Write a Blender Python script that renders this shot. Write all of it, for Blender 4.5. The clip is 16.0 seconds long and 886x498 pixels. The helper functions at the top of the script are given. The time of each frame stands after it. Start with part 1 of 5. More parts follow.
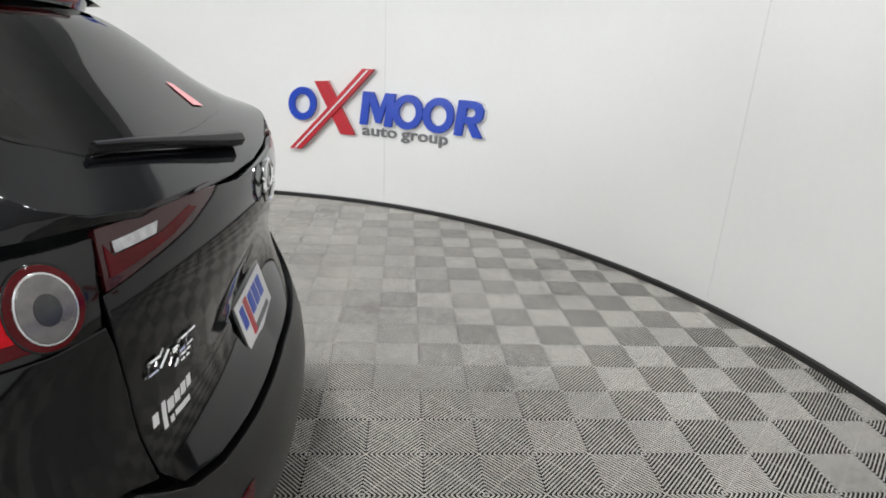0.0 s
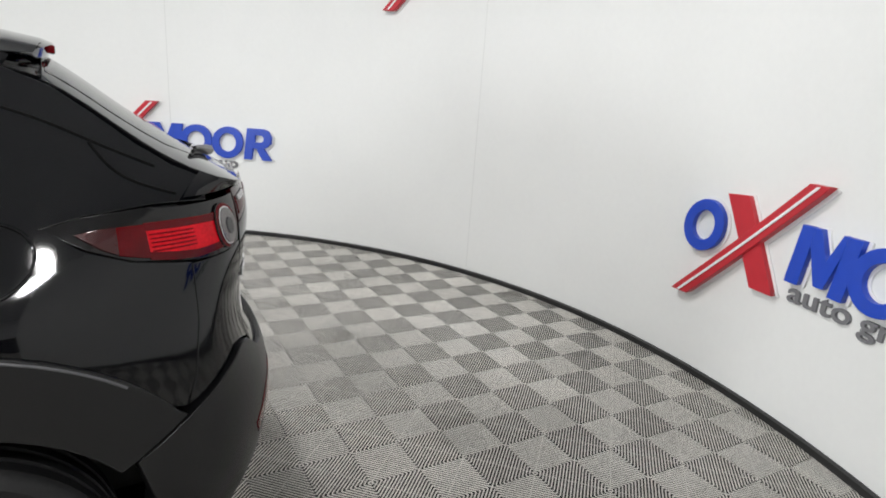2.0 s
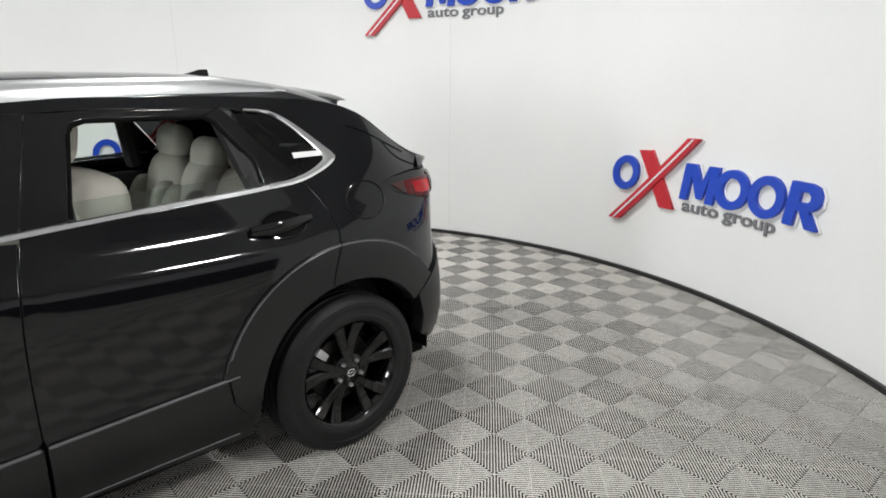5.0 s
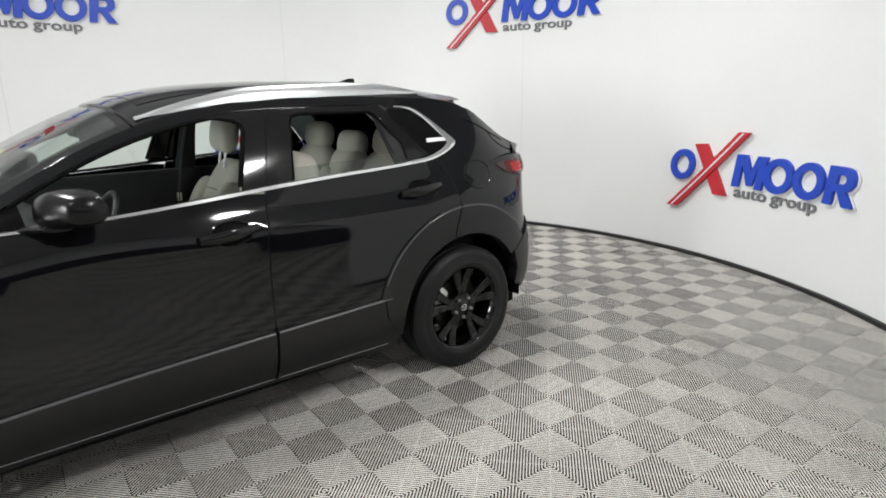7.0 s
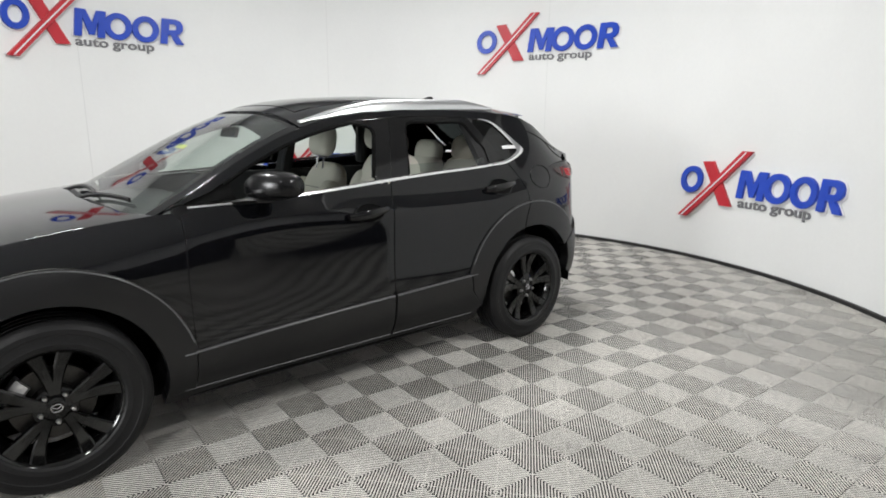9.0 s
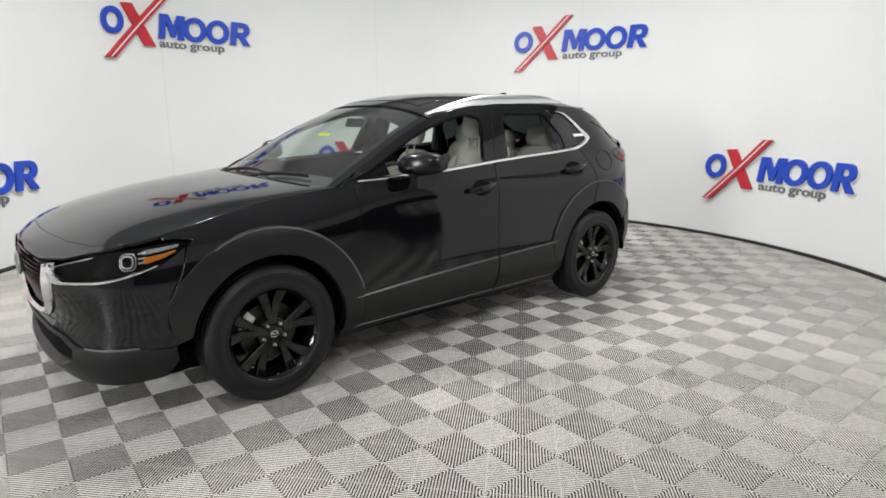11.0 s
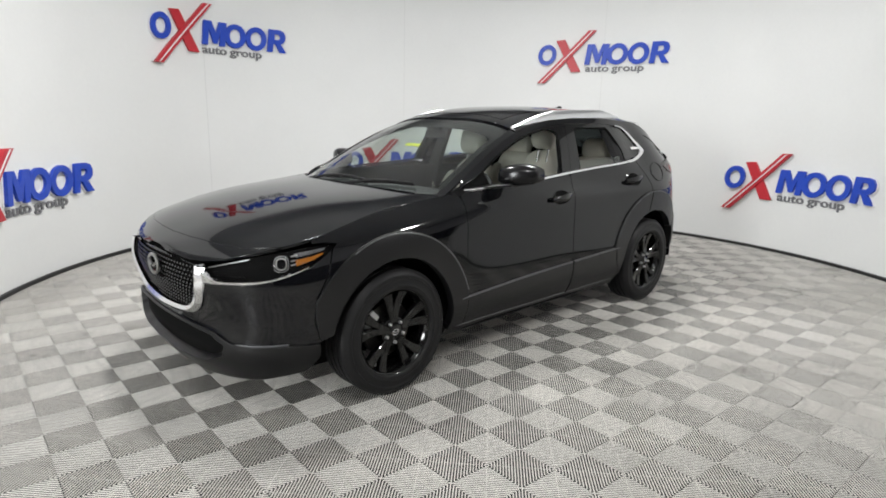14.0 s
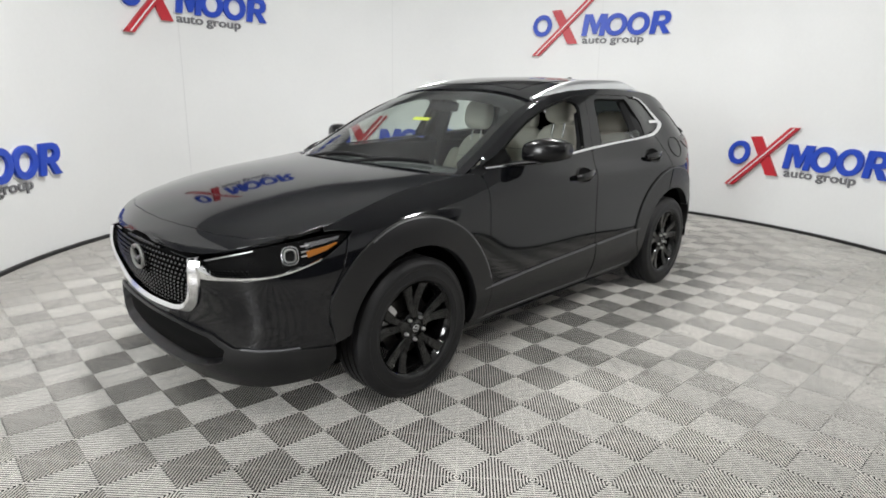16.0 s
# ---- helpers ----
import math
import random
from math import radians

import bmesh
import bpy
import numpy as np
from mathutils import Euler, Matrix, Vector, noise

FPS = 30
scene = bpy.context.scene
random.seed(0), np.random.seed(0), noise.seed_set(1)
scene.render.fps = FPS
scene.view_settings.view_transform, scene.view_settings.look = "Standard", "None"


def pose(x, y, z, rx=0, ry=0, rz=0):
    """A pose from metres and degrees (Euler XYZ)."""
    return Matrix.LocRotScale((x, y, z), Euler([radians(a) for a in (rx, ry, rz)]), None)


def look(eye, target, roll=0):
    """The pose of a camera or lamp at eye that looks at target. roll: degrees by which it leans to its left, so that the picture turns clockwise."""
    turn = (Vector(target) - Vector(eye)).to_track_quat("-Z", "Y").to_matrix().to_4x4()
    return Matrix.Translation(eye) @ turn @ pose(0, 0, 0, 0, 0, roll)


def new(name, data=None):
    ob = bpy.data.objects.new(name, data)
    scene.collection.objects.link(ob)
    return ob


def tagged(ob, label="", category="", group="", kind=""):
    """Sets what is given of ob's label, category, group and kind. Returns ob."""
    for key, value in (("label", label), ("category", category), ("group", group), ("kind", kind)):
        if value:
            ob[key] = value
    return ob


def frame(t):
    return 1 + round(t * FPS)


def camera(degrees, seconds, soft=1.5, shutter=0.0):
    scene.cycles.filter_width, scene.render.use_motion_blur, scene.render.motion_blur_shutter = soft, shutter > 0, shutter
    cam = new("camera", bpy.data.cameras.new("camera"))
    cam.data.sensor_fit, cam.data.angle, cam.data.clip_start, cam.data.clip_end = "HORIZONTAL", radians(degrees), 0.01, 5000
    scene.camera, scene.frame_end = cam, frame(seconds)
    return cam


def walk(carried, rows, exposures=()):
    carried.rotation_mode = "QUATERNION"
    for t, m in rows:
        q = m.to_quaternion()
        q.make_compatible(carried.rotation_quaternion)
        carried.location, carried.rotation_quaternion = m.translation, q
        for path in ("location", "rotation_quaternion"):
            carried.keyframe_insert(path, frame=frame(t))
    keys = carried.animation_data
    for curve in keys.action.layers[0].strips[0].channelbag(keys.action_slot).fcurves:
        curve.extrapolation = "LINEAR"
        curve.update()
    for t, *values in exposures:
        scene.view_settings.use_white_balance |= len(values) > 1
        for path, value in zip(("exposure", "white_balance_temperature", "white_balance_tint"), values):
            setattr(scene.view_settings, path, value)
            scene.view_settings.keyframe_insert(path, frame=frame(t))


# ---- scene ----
from mathutils.geometry import delaunay_2d_cdt
cam = camera(73.7, 16.0, soft=1.8)
PATH = [
    (0, (2.346, -1.379, 1.413), (2.59, 0.489, 0.741), 2.7),
    (0.5, (2.273, -1.726, 1.423), (2.691, 0.129, 0.803), 2.7),
    (1, (2.127, -1.934, 1.444), (2.745, -0.125, 0.856), 2.2),
    (1.5, (1.827, -2.035, 1.422), (2.704, -0.323, 0.874), 3.5),
    (2, (1.62, -2.141, 1.442), (2.681, -0.531, 0.913), 4.1),
    (2.5, (1.364, -2.248, 1.488), (2.511, -0.7, 0.951), 2.4),
    (3, (1.091, -2.315, 1.511), (2.305, -0.824, 0.962), 1.7),
    (3.5, (0.781, -2.337, 1.534), (2.077, -0.911, 0.998), 1.7),
    (4, (0.558, -2.444, 1.538), (1.912, -1.072, 1.005), 1.4),
    (4.2, (0.447, -2.53, 1.533), (1.802, -1.162, 0.993), 0.9),
    (6.3, (-0.478, -3.033, 1.514), (0.812, -1.588, 1.015), -0.7),
    (6.5, (-0.536, -3.108, 1.505), (0.724, -1.636, 1.009), -0.7),
    (7, (-0.692, -3.181, 1.489), (0.522, -1.675, 0.979), -0.7),
    (7.5, (-0.918, -3.135, 1.479), (0.308, -1.634, 0.983), -0.2),
    (8, (-1.12, -3.127, 1.462), (0.139, -1.639, 1.012), 0.2),
    (8.5, (-1.329, -3.281, 1.428), (-0.059, -1.793, 1.01), 0.4),
    (9, (-1.55, -3.368, 1.429), (-0.284, -1.881, 0.998), 0.5),
    (9.5, (-1.823, -3.373, 1.396), (-0.557, -1.889, 0.955), 0.4),
    (10, (-2.062, -3.435, 1.396), (-0.808, -1.947, 0.934), -0.0),
    (10.2, (-2.173, -3.462, 1.39), (-0.907, -1.984, 0.928), 0.0),
    (12.3, (-2.842, -3.492, 1.443), (-1.557, -2.021, 1.013), 0.2),
    (12.5, (-2.891, -3.52, 1.446), (-1.608, -2.047, 1.017), 0.3),
    (13, (-2.978, -3.508, 1.449), (-1.708, -2.025, 1.015), 0.7),
    (13.5, (-3.086, -3.352, 1.45), (-1.791, -1.887, 1.03), 1.7),
    (14, (-3.194, -3.163, 1.448), (-1.847, -1.749, 1.019), 1.3),
    (14.5, (-3.184, -3.032, 1.419), (-1.816, -1.648, 0.96), -0.2),
    (15, (-3.123, -2.866, 1.408), (-1.754, -1.487, 0.937), -1.0),
    (15.5, (-3.1, -2.806, 1.4), (-1.724, -1.436, 0.922), -0.1),
    (16, (-3.122, -2.762, 1.4), (-1.73, -1.415, 0.905), 1.0),
]
walk(cam, [(t, look(eye, target, roll)) for t, eye, target, roll in PATH],
     [(0.0, -0.02), (2.0, 0.0), (4.0, 0.02), (6.5, 0.08), (8.5, 0.05), (10.0, 0.05), (12.5, -0.03), (14.0, -0.07), (16.0, -0.02)])

# ---------- light ----------
world = bpy.data.worlds.new("world")
scene.world = world
world.use_nodes = True
world.node_tree.nodes["Background"].inputs[0].default_value = (0.9, 0.95, 1.0, 1)
world.node_tree.nodes["Background"].inputs[1].default_value = 0.05
scene.view_settings.exposure = 0.0


def area_lamp(name, m, sx, sy, watts, colour=(1.0, 0.99, 0.985)):
    data = bpy.data.lights.new(name, "AREA")
    data.shape, data.size, data.energy, data.color = "DISK", sx, watts, colour
    ob = new(name, data)
    ob.matrix_world = m
    return ob


# booth circle: centre, inner radius, wall height
BX, BY, BR, BH = 0.61, 0.20, 3.93, 3.12
CEIL = 3.9
# round lamps on the ceiling, and a tall lit doorway of the hall in front of the car
LAMPS = [(2.0, -4.10, 96), (-2.9, -3.4, 62), (1.6, 0.0, 84), (-1.2, 0.5, 120)]
for lx, ly, watts in LAMPS:
    area_lamp("ceiling_lamp_light", pose(lx, ly, CEIL - 0.13), 0.36, 0.36, watts)
area_lamp("doorway_light", look((-7.02, -1.7, 1.78), (0, -0.1, 1.2)), 1.7, 1.7, 250, (0.97, 0.99, 1.0))

# ---------- materials ----------
def material(name, colour, rough=0.5, metal=0.0, coat=0.0, grain=0.0, scale=40.0, bump=0.0, blotch=0.0, blotch_scale=1.5,
             emit=0.0, coat_rough=0.03, ior=1.45, rand=0.0, wear=0.0, sheen=0.0):
    """Principled material with variation at two scales, fine relief and, if asked, a change from object to object."""
    m = bpy.data.materials.new(name)
    m.use_nodes = True
    nt = m.node_tree
    b = nt.nodes["Principled BSDF"]
    b.inputs["Base Color"].default_value = (*colour, 1)
    b.inputs["Roughness"].default_value = rough
    b.inputs["Metallic"].default_value = metal
    b.inputs["Coat Weight"].default_value = coat
    b.inputs["Coat Roughness"].default_value = coat_rough
    b.inputs["IOR"].default_value = ior
    b.inputs["Sheen Weight"].default_value = sheen
    if emit:
        b.inputs["Emission Color"].default_value = (*colour, 1)
        b.inputs["Emission Strength"].default_value = emit
    if not (grain or bump or blotch or rand or wear):
        return m
    tc = nt.nodes.new("ShaderNodeTexCoord")
    fine = nt.nodes.new("ShaderNodeTexNoise")
    fine.inputs["Scale"].default_value = scale
    fine.inputs["Detail"].default_value = 5
    nt.links.new(tc.outputs["Object"], fine.inputs["Vector"])
    broad = nt.nodes.new("ShaderNodeTexNoise")
    broad.inputs["Scale"].default_value = blotch_scale
    broad.inputs["Detail"].default_value = 4
    geo = nt.nodes.new("ShaderNodeNewGeometry")
    nt.links.new(geo.outputs["Position"], broad.inputs["Vector"])

    def math_node(op, a, bb):
        n = nt.nodes.new("ShaderNodeMath")
        n.operation = op
        for k, v in enumerate((a, bb)):
            if isinstance(v, (int, float)):
                n.inputs[k].default_value = v
            else:
                nt.links.new(v, n.inputs[k])
        return n.outputs[0]

    v1 = math_node("MULTIPLY", math_node("SUBTRACT", fine.outputs[0], 0.5), 2 * grain)
    v2 = math_node("MULTIPLY", math_node("SUBTRACT", broad.outputs[0], 0.5), 2 * blotch)
    total = math_node("ADD", math_node("ADD", v1, v2), 1.0)
    if rand:
        info = nt.nodes.new("ShaderNodeObjectInfo")
        total = math_node("ADD", total, math_node("MULTIPLY", math_node("SUBTRACT", info.outputs["Random"], 0.5), 2 * rand))
    mix = nt.nodes.new("ShaderNodeVectorMath")
    mix.operation = "SCALE"
    mix.inputs[0].default_value = colour
    nt.links.new(total, mix.inputs["Scale"])
    nt.links.new(mix.outputs[0], b.inputs["Base Color"])
    if wear:
        r = math_node("ADD", math_node("MULTIPLY", math_node("SUBTRACT", broad.outputs[0], 0.5), wear), rough)
        nt.links.new(r, b.inputs["Roughness"])
    if bump:
        bn = nt.nodes.new("ShaderNodeBump")
        bn.inputs["Strength"].default_value = 1.0
        bn.inputs["Distance"].default_value = bump
        nt.links.new(fine.outputs[0], bn.inputs["Height"])
        nt.links.new(bn.outputs[0], b.inputs["Normal"])
    return m


def glass_material(name, tint=(1, 1, 1), rough=0.0, base=0.06, edge=0.90):
    m = bpy.data.materials.new(name)
    m.use_nodes = True
    nt = m.node_tree
    nt.nodes.remove(nt.nodes["Principled BSDF"])
    tr = nt.nodes.new("ShaderNodeBsdfTransparent")
    tr.inputs[0].default_value = (*tint, 1)
    gl = nt.nodes.new("ShaderNodeBsdfGlossy")
    gl.inputs["Roughness"].default_value = rough
    lw = nt.nodes.new("ShaderNodeLayerWeight")
    lw.inputs[0].default_value = 0.5
    pw = nt.nodes.new("ShaderNodeMath")
    pw.operation = "POWER"
    pw.inputs[1].default_value = 4.0
    nt.links.new(lw.outputs["Facing"], pw.inputs[0])
    fr = nt.nodes.new("ShaderNodeMath")
    fr.operation = "MULTIPLY_ADD"
    fr.inputs[1].default_value, fr.inputs[2].default_value = edge, base
    nt.links.new(pw.outputs[0], fr.inputs[0])
    mx = nt.nodes.new("ShaderNodeMixShader")
    nt.links.new(fr.outputs[0], mx.inputs[0])
    nt.links.new(tr.outputs[0], mx.inputs[1])
    nt.links.new(gl.outputs[0], mx.inputs[2])
    nt.links.new(mx.outputs[0], nt.nodes["Material Output"].inputs[0])
    return m


PAINT = material("black_paint", (0.0026, 0.0028, 0.0038), 0.05, grain=0.3, scale=900, ior=1.46)
MIRRORCAP = material("mirror_cap_black", (0.003, 0.003, 0.0035), 0.24, ior=1.4, grain=0.2, scale=300)
CLAD = material("black_plastic", (0.006, 0.006, 0.0065), 0.36, grain=0.3, scale=350, bump=0.0004, blotch=0.12)
# lighter copy of the black plastic, for sheen painted along its edges
CLADSHEEN = material("plastic_sheen", (0.10, 0.10, 0.105), 0.30, grain=0.2, scale=80)
GLOSS = material("gloss_black", (0.004, 0.004, 0.0045), 0.07, ior=1.45)
GRILLE = material("grille_black", (0.003, 0.003, 0.003), 0.16, ior=1.35)
DARK = material("dark_inner", (0.005, 0.005, 0.005), 0.8, grain=0.2, ior=1.15)
CHROME = material("chrome", (0.86, 0.86, 0.87), 0.12, 1.0, grain=0.04, scale=60)
SATIN = material("satin_silver", (0.72, 0.73, 0.74), 0.28, 1.0, grain=0.06, scale=80)
RUBBER = material("tyre_rubber", (0.011, 0.011, 0.0115), 0.46, ior=1.33, grain=0.3, scale=120, bump=0.0006, blotch=0.25, blotch_scale=6)
RIM = material("gloss_black_rim", (0.003, 0.003, 0.003), 0.09)
DISC = material("brake_disc_steel", (0.06, 0.058, 0.055), 0.45, 1.0, grain=0.3, scale=90)
STEEL = material("brake_steel", (0.45, 0.45, 0.44), 0.35, 1.0, grain=0.2, scale=90)
GLASS = glass_material("clear_glass", (0.84, 0.90, 0.87), base=0.085)
SIDEGLASS = glass_material("side_glass", (0.72, 0.78, 0.74))
TINT = glass_material("tinted_glass", (0.03, 0.035, 0.035), 0.03, 0.045, 0.9)
LENS = glass_material("lens_clear", (0.9, 0.9, 0.9), base=0.0012, edge=0.20)
REDMID = material("red_lens_deep", (0.15, 0.002, 0.005), 0.15, 0, 0.0, ior=1.2, grain=0.2, scale=140, blotch=0.3, blotch_scale=14)
REDLENS = material("red_lens", (0.56, 0.004, 0.012), 0.07, 0, 0.0, ior=1.27, grain=0.35, scale=140, blotch=0.3, blotch_scale=14)
REDDIM = material("red_lens_dim", (0.075, 0.001, 0.003), 0.08, 0, 0.0, ior=1.3, grain=0.2, scale=140, blotch=0.4, blotch_scale=18)
TAILBOWL = material("tail_bowl", (0.17, 0.16, 0.16), 0.25, 0.7, 0.3, grain=0.5, scale=60)
REVERSE = material("reverse_lens", (0.45, 0.45, 0.46), 0.25, 0.6, 0.3, grain=0.6, scale=70)
BOWL = material("lamp_bowl", (0.035, 0.035, 0.037), 0.2, 0.3, 0.3, grain=0.4, scale=60)
CALIPER = material("cast_aluminium", (0.62, 0.62, 0.61), 0.4, 0.7, grain=0.2, scale=60)
FIN = material("lamp_fin_grey", (0.22, 0.22, 0.23), 0.25, 0.8)
REDDARK = material("red_dark_lens", (0.035, 0.003, 0.004), 0.12, 0, 0.2, grain=0.1, scale=120)
AMBER = material("amber_lens", (0.30, 0.105, 0.010), 0.2, 0, 0.3, grain=0.2, scale=160)
LAMPGREY = material("lamp_chrome", (0.62, 0.62, 0.63), 0.18, 1.0)
SEAT = material("cream_leather", (0.66, 0.635, 0.56), 0.55, grain=0.08, scale=160, bump=0.0006, blotch=0.06, blotch_scale=5)
SEATSEAM = material("seat_seam", (0.20, 0.19, 0.165), 0.7, grain=0.1)
CABIN = material("cabin_black", (0.020, 0.020, 0.021), 0.6, grain=0.25, scale=200, bump=0.0004)
WHITEMARK = material("white_label", (0.80, 0.80, 0.80), 0.5, grain=0.03)
PINKMARK = material("pink_label", (0.75, 0.35, 0.36), 0.5, grain=0.03)
YELLOW = material("yellow_label", (0.48, 0.52, 0.03), 0.5, grain=0.04)
WALL = material("white_wall", (0.80, 0.81, 0.80), 0.42, grain=0.02, scale=30, blotch=0.06, blotch_scale=0.9, bump=0.0005, wear=0.15)
SEAMM = material("wall_seam", (0.72, 0.73, 0.72), 0.6, grain=0.05)
TRIM = material("base_trim", (0.018, 0.018, 0.018), 0.5, grain=0.2, blotch=0.3, blotch_scale=3)
CEILM = material("ceiling_paint", (0.84, 0.85, 0.85), 0.85, grain=0.04, blotch=0.05)
OUTER = material("outer_wall", (0.70, 0.70, 0.715), 0.7, grain=0.06, blotch=0.1)
# for the added dark band that only the car's paint reflects
REFLDARK = material("unseen_dark_band", (0.035, 0.035, 0.037), 0.6, grain=0.1, blotch=0.15)
BLUE = material("sign_blue", (0.014, 0.062, 0.48), 0.32, grain=0.06, scale=25, blotch=0.08, blotch_scale=4)
RED = material("sign_red", (0.50, 0.022, 0.035), 0.32, grain=0.06, scale=25, blotch=0.08, blotch_scale=4)
SIGNWHITE = material("sign_white", (0.82, 0.82, 0.82), 0.4, grain=0.02)
SIGNGREY = material("sign_grey", (0.17, 0.17, 0.18), 0.45, grain=0.05)
RIB = material("floor_rib", (0.56, 0.545, 0.505), 0.34, grain=0.36, scale=30, blotch=0.26, blotch_scale=1.6, rand=0.07, wear=0.5)
# near-black in place of the shade deep between the floor ribs
GAPSHADE = material("floor_gap_shade", (0.014, 0.0135, 0.013), 0.85, grain=0.3, scale=30, blotch=0.3)
LAMPGLOW = material("lamp_panel", (1.0, 0.98, 0.95), 0.5, emit=9.0)
PANELGLOW = material("panel_glow", (1.0, 0.99, 0.985), 0.5, emit=1.8)
LAMPBODY = material("lamp_housing", (0.7, 0.7, 0.7), 0.4, grain=0.03)


# ---------- mesh helpers ----------
def part(name, bm, mat, parent=None, label="", smooth=40):
    """Links a bmesh as one mesh object under its thing."""
    me = bpy.data.meshes.new(name)
    bm.normal_update()
    if smooth:
        for f in bm.faces:
            f.smooth = True
        for e in bm.edges:
            if len(e.link_faces) == 2 and e.calc_face_angle(0) > radians(smooth):
                e.smooth = False
    bm.to_mesh(me)
    bm.free()
    me.materials.append(mat)
    ob = new(name, me)
    ob.parent = parent
    if label:
        ob["label"] = label
    return ob


def thing(name, label, category, group="", kind="", m=None):
    ob = new(name)
    if m is not None:
        ob.matrix_world = m
    return tagged(ob, label, category, group, kind)


def add_box(bm, x0, x1, y0, y1, z0, z1, bevel=0.0, m=None):
    vs = [bm.verts.new((x, y, z)) for x in (x0, x1) for y in (y0, y1) for z in (z0, z1)]
    fs = [(0, 1, 3, 2), (4, 6, 7, 5), (0, 4, 5, 1), (2, 3, 7, 6), (0, 2, 6, 4), (1, 5, 7, 3)]
    faces = [bm.faces.new([vs[i] for i in f]) for f in fs]
    if bevel:
        edges = list({e for f in faces for e in f.edges})
        out = bmesh.ops.bevel(bm, geom=edges, offset=bevel, segments=2, affect="EDGES", profile=0.6)
        vs = list({v for v in out["verts"]} | {v for v in vs if v.is_valid})
    if m is not None:
        bmesh.ops.transform(bm, matrix=m, verts=[v for v in vs if v.is_valid])
    return vs


def loft(bm, rings, closed=True, caps=True):
    """Skin between rings of points."""
    rows = [[bm.verts.new(p) for p in r] for r in rings]
    n = len(rows[0])
    for a, b in zip(rows, rows[1:]):
        for i in range(n if closed else n - 1):
            j = (i + 1) % n
            bm.faces.new((a[i], a[j], b[j], b[i]))
    if caps and closed:
        bm.faces.new(list(reversed(rows[0])))
        bm.faces.new(rows[-1])
    return rows


def lathe(bm, profile, steps, axis="y", m=None):
    """Turn a profile of (radius, along) round an axis."""
    rings = []
    for k in range(steps):
        a = 2 * math.pi * k / steps
        ring = []
        for r, h in profile:
            p = Vector((r * math.cos(a), h, r * math.sin(a))) if axis == "y" else Vector((r * math.cos(a), r * math.sin(a), h))
            ring.append(bm.verts.new(m @ p if m is not None else p))
        rings.append(ring)
    for k in range(steps):
        a, b = rings[k], rings[(k + 1) % steps]
        for i in range(len(profile) - 1):
            bm.faces.new((a[i], a[i + 1], b[i + 1], b[i]))


def tube(bm, pts, r, sides=8, flat=1.0):
    """A round bar along points; r may be a list."""
    pts = [Vector(p) for p in pts]
    rings = []
    for i, p in enumerate(pts):
        d = (pts[min(i + 1, len(pts) - 1)] - pts[max(i - 1, 0)]).normalized()
        up = Vector((0, 0, 1)) if abs(d.z) < 0.9 else Vector((1, 0, 0))
        a = d.cross(up).normalized()
        b = a.cross(d)
        rr = r[i] if isinstance(r, (list, tuple)) else r
        rings.append([p + a * (rr * math.cos(2 * math.pi * k / sides)) + b * (rr * flat * math.sin(2 * math.pi * k / sides)) for k in range(sides)])
    loft(bm, rings)


class Spl:
    """Natural cubic spline through (x, y); y may have several columns."""

    def __init__(self, x, y):
        self.x, self.y = np.asarray(x, float), np.asarray(y, float)
        n, h = len(self.x), np.diff(self.x)
        y2 = self.y.reshape(n, -1)
        a, b = np.zeros((n, n)), np.zeros(y2.shape)
        a[0, 0] = a[-1, -1] = 1
        for i in range(1, n - 1):
            a[i, i - 1:i + 2] = h[i - 1], 2 * (h[i - 1] + h[i]), h[i]
            b[i] = 6 * ((y2[i + 1] - y2[i]) / h[i] - (y2[i] - y2[i - 1]) / h[i - 1])
        self.m, self.h, self.y2 = np.linalg.solve(a, b), h, y2

    def __call__(self, q):
        q = np.asarray(q, float)
        f = np.atleast_1d(q).ravel()
        i = np.clip(np.searchsorted(self.x, f) - 1, 0, len(self.h) - 1)
        h = self.h[i][:, None]
        u, w = (self.x[i + 1] - f)[:, None], (f - self.x[i])[:, None]
        out = (self.m[i] * u ** 3 + self.m[i + 1] * w ** 3) / (6 * h) + (self.y2[i] / h - self.m[i] * h / 6) * u + (self.y2[i + 1] / h - self.m[i + 1] * h / 6) * w
        return out.reshape(q.shape + self.y.shape[1:])


def inside(poly, p):
    x, y = p[:, 0], p[:, 1]
    r = np.zeros(len(p), bool)
    for (x0, y0), (x1, y1) in zip(poly, np.roll(poly, -1, 0)):
        c = (y0 > y) != (y1 > y)
        r ^= c & (x < (x1 - x0) * (y - y0) / ((y1 - y0) if y1 != y0 else 1e-9) + x0)
    return r


def dist_to(poly, p):
    d = np.full(len(p), 9.0)
    for a, b in zip(poly, np.roll(poly, -1, 0)):
        ab = b - a
        t = np.clip(((p - a) @ ab) / max(ab @ ab, 1e-12), 0, 1)
        d = np.minimum(d, np.hypot(*(p - a - t[:, None] * ab).T))
    return d


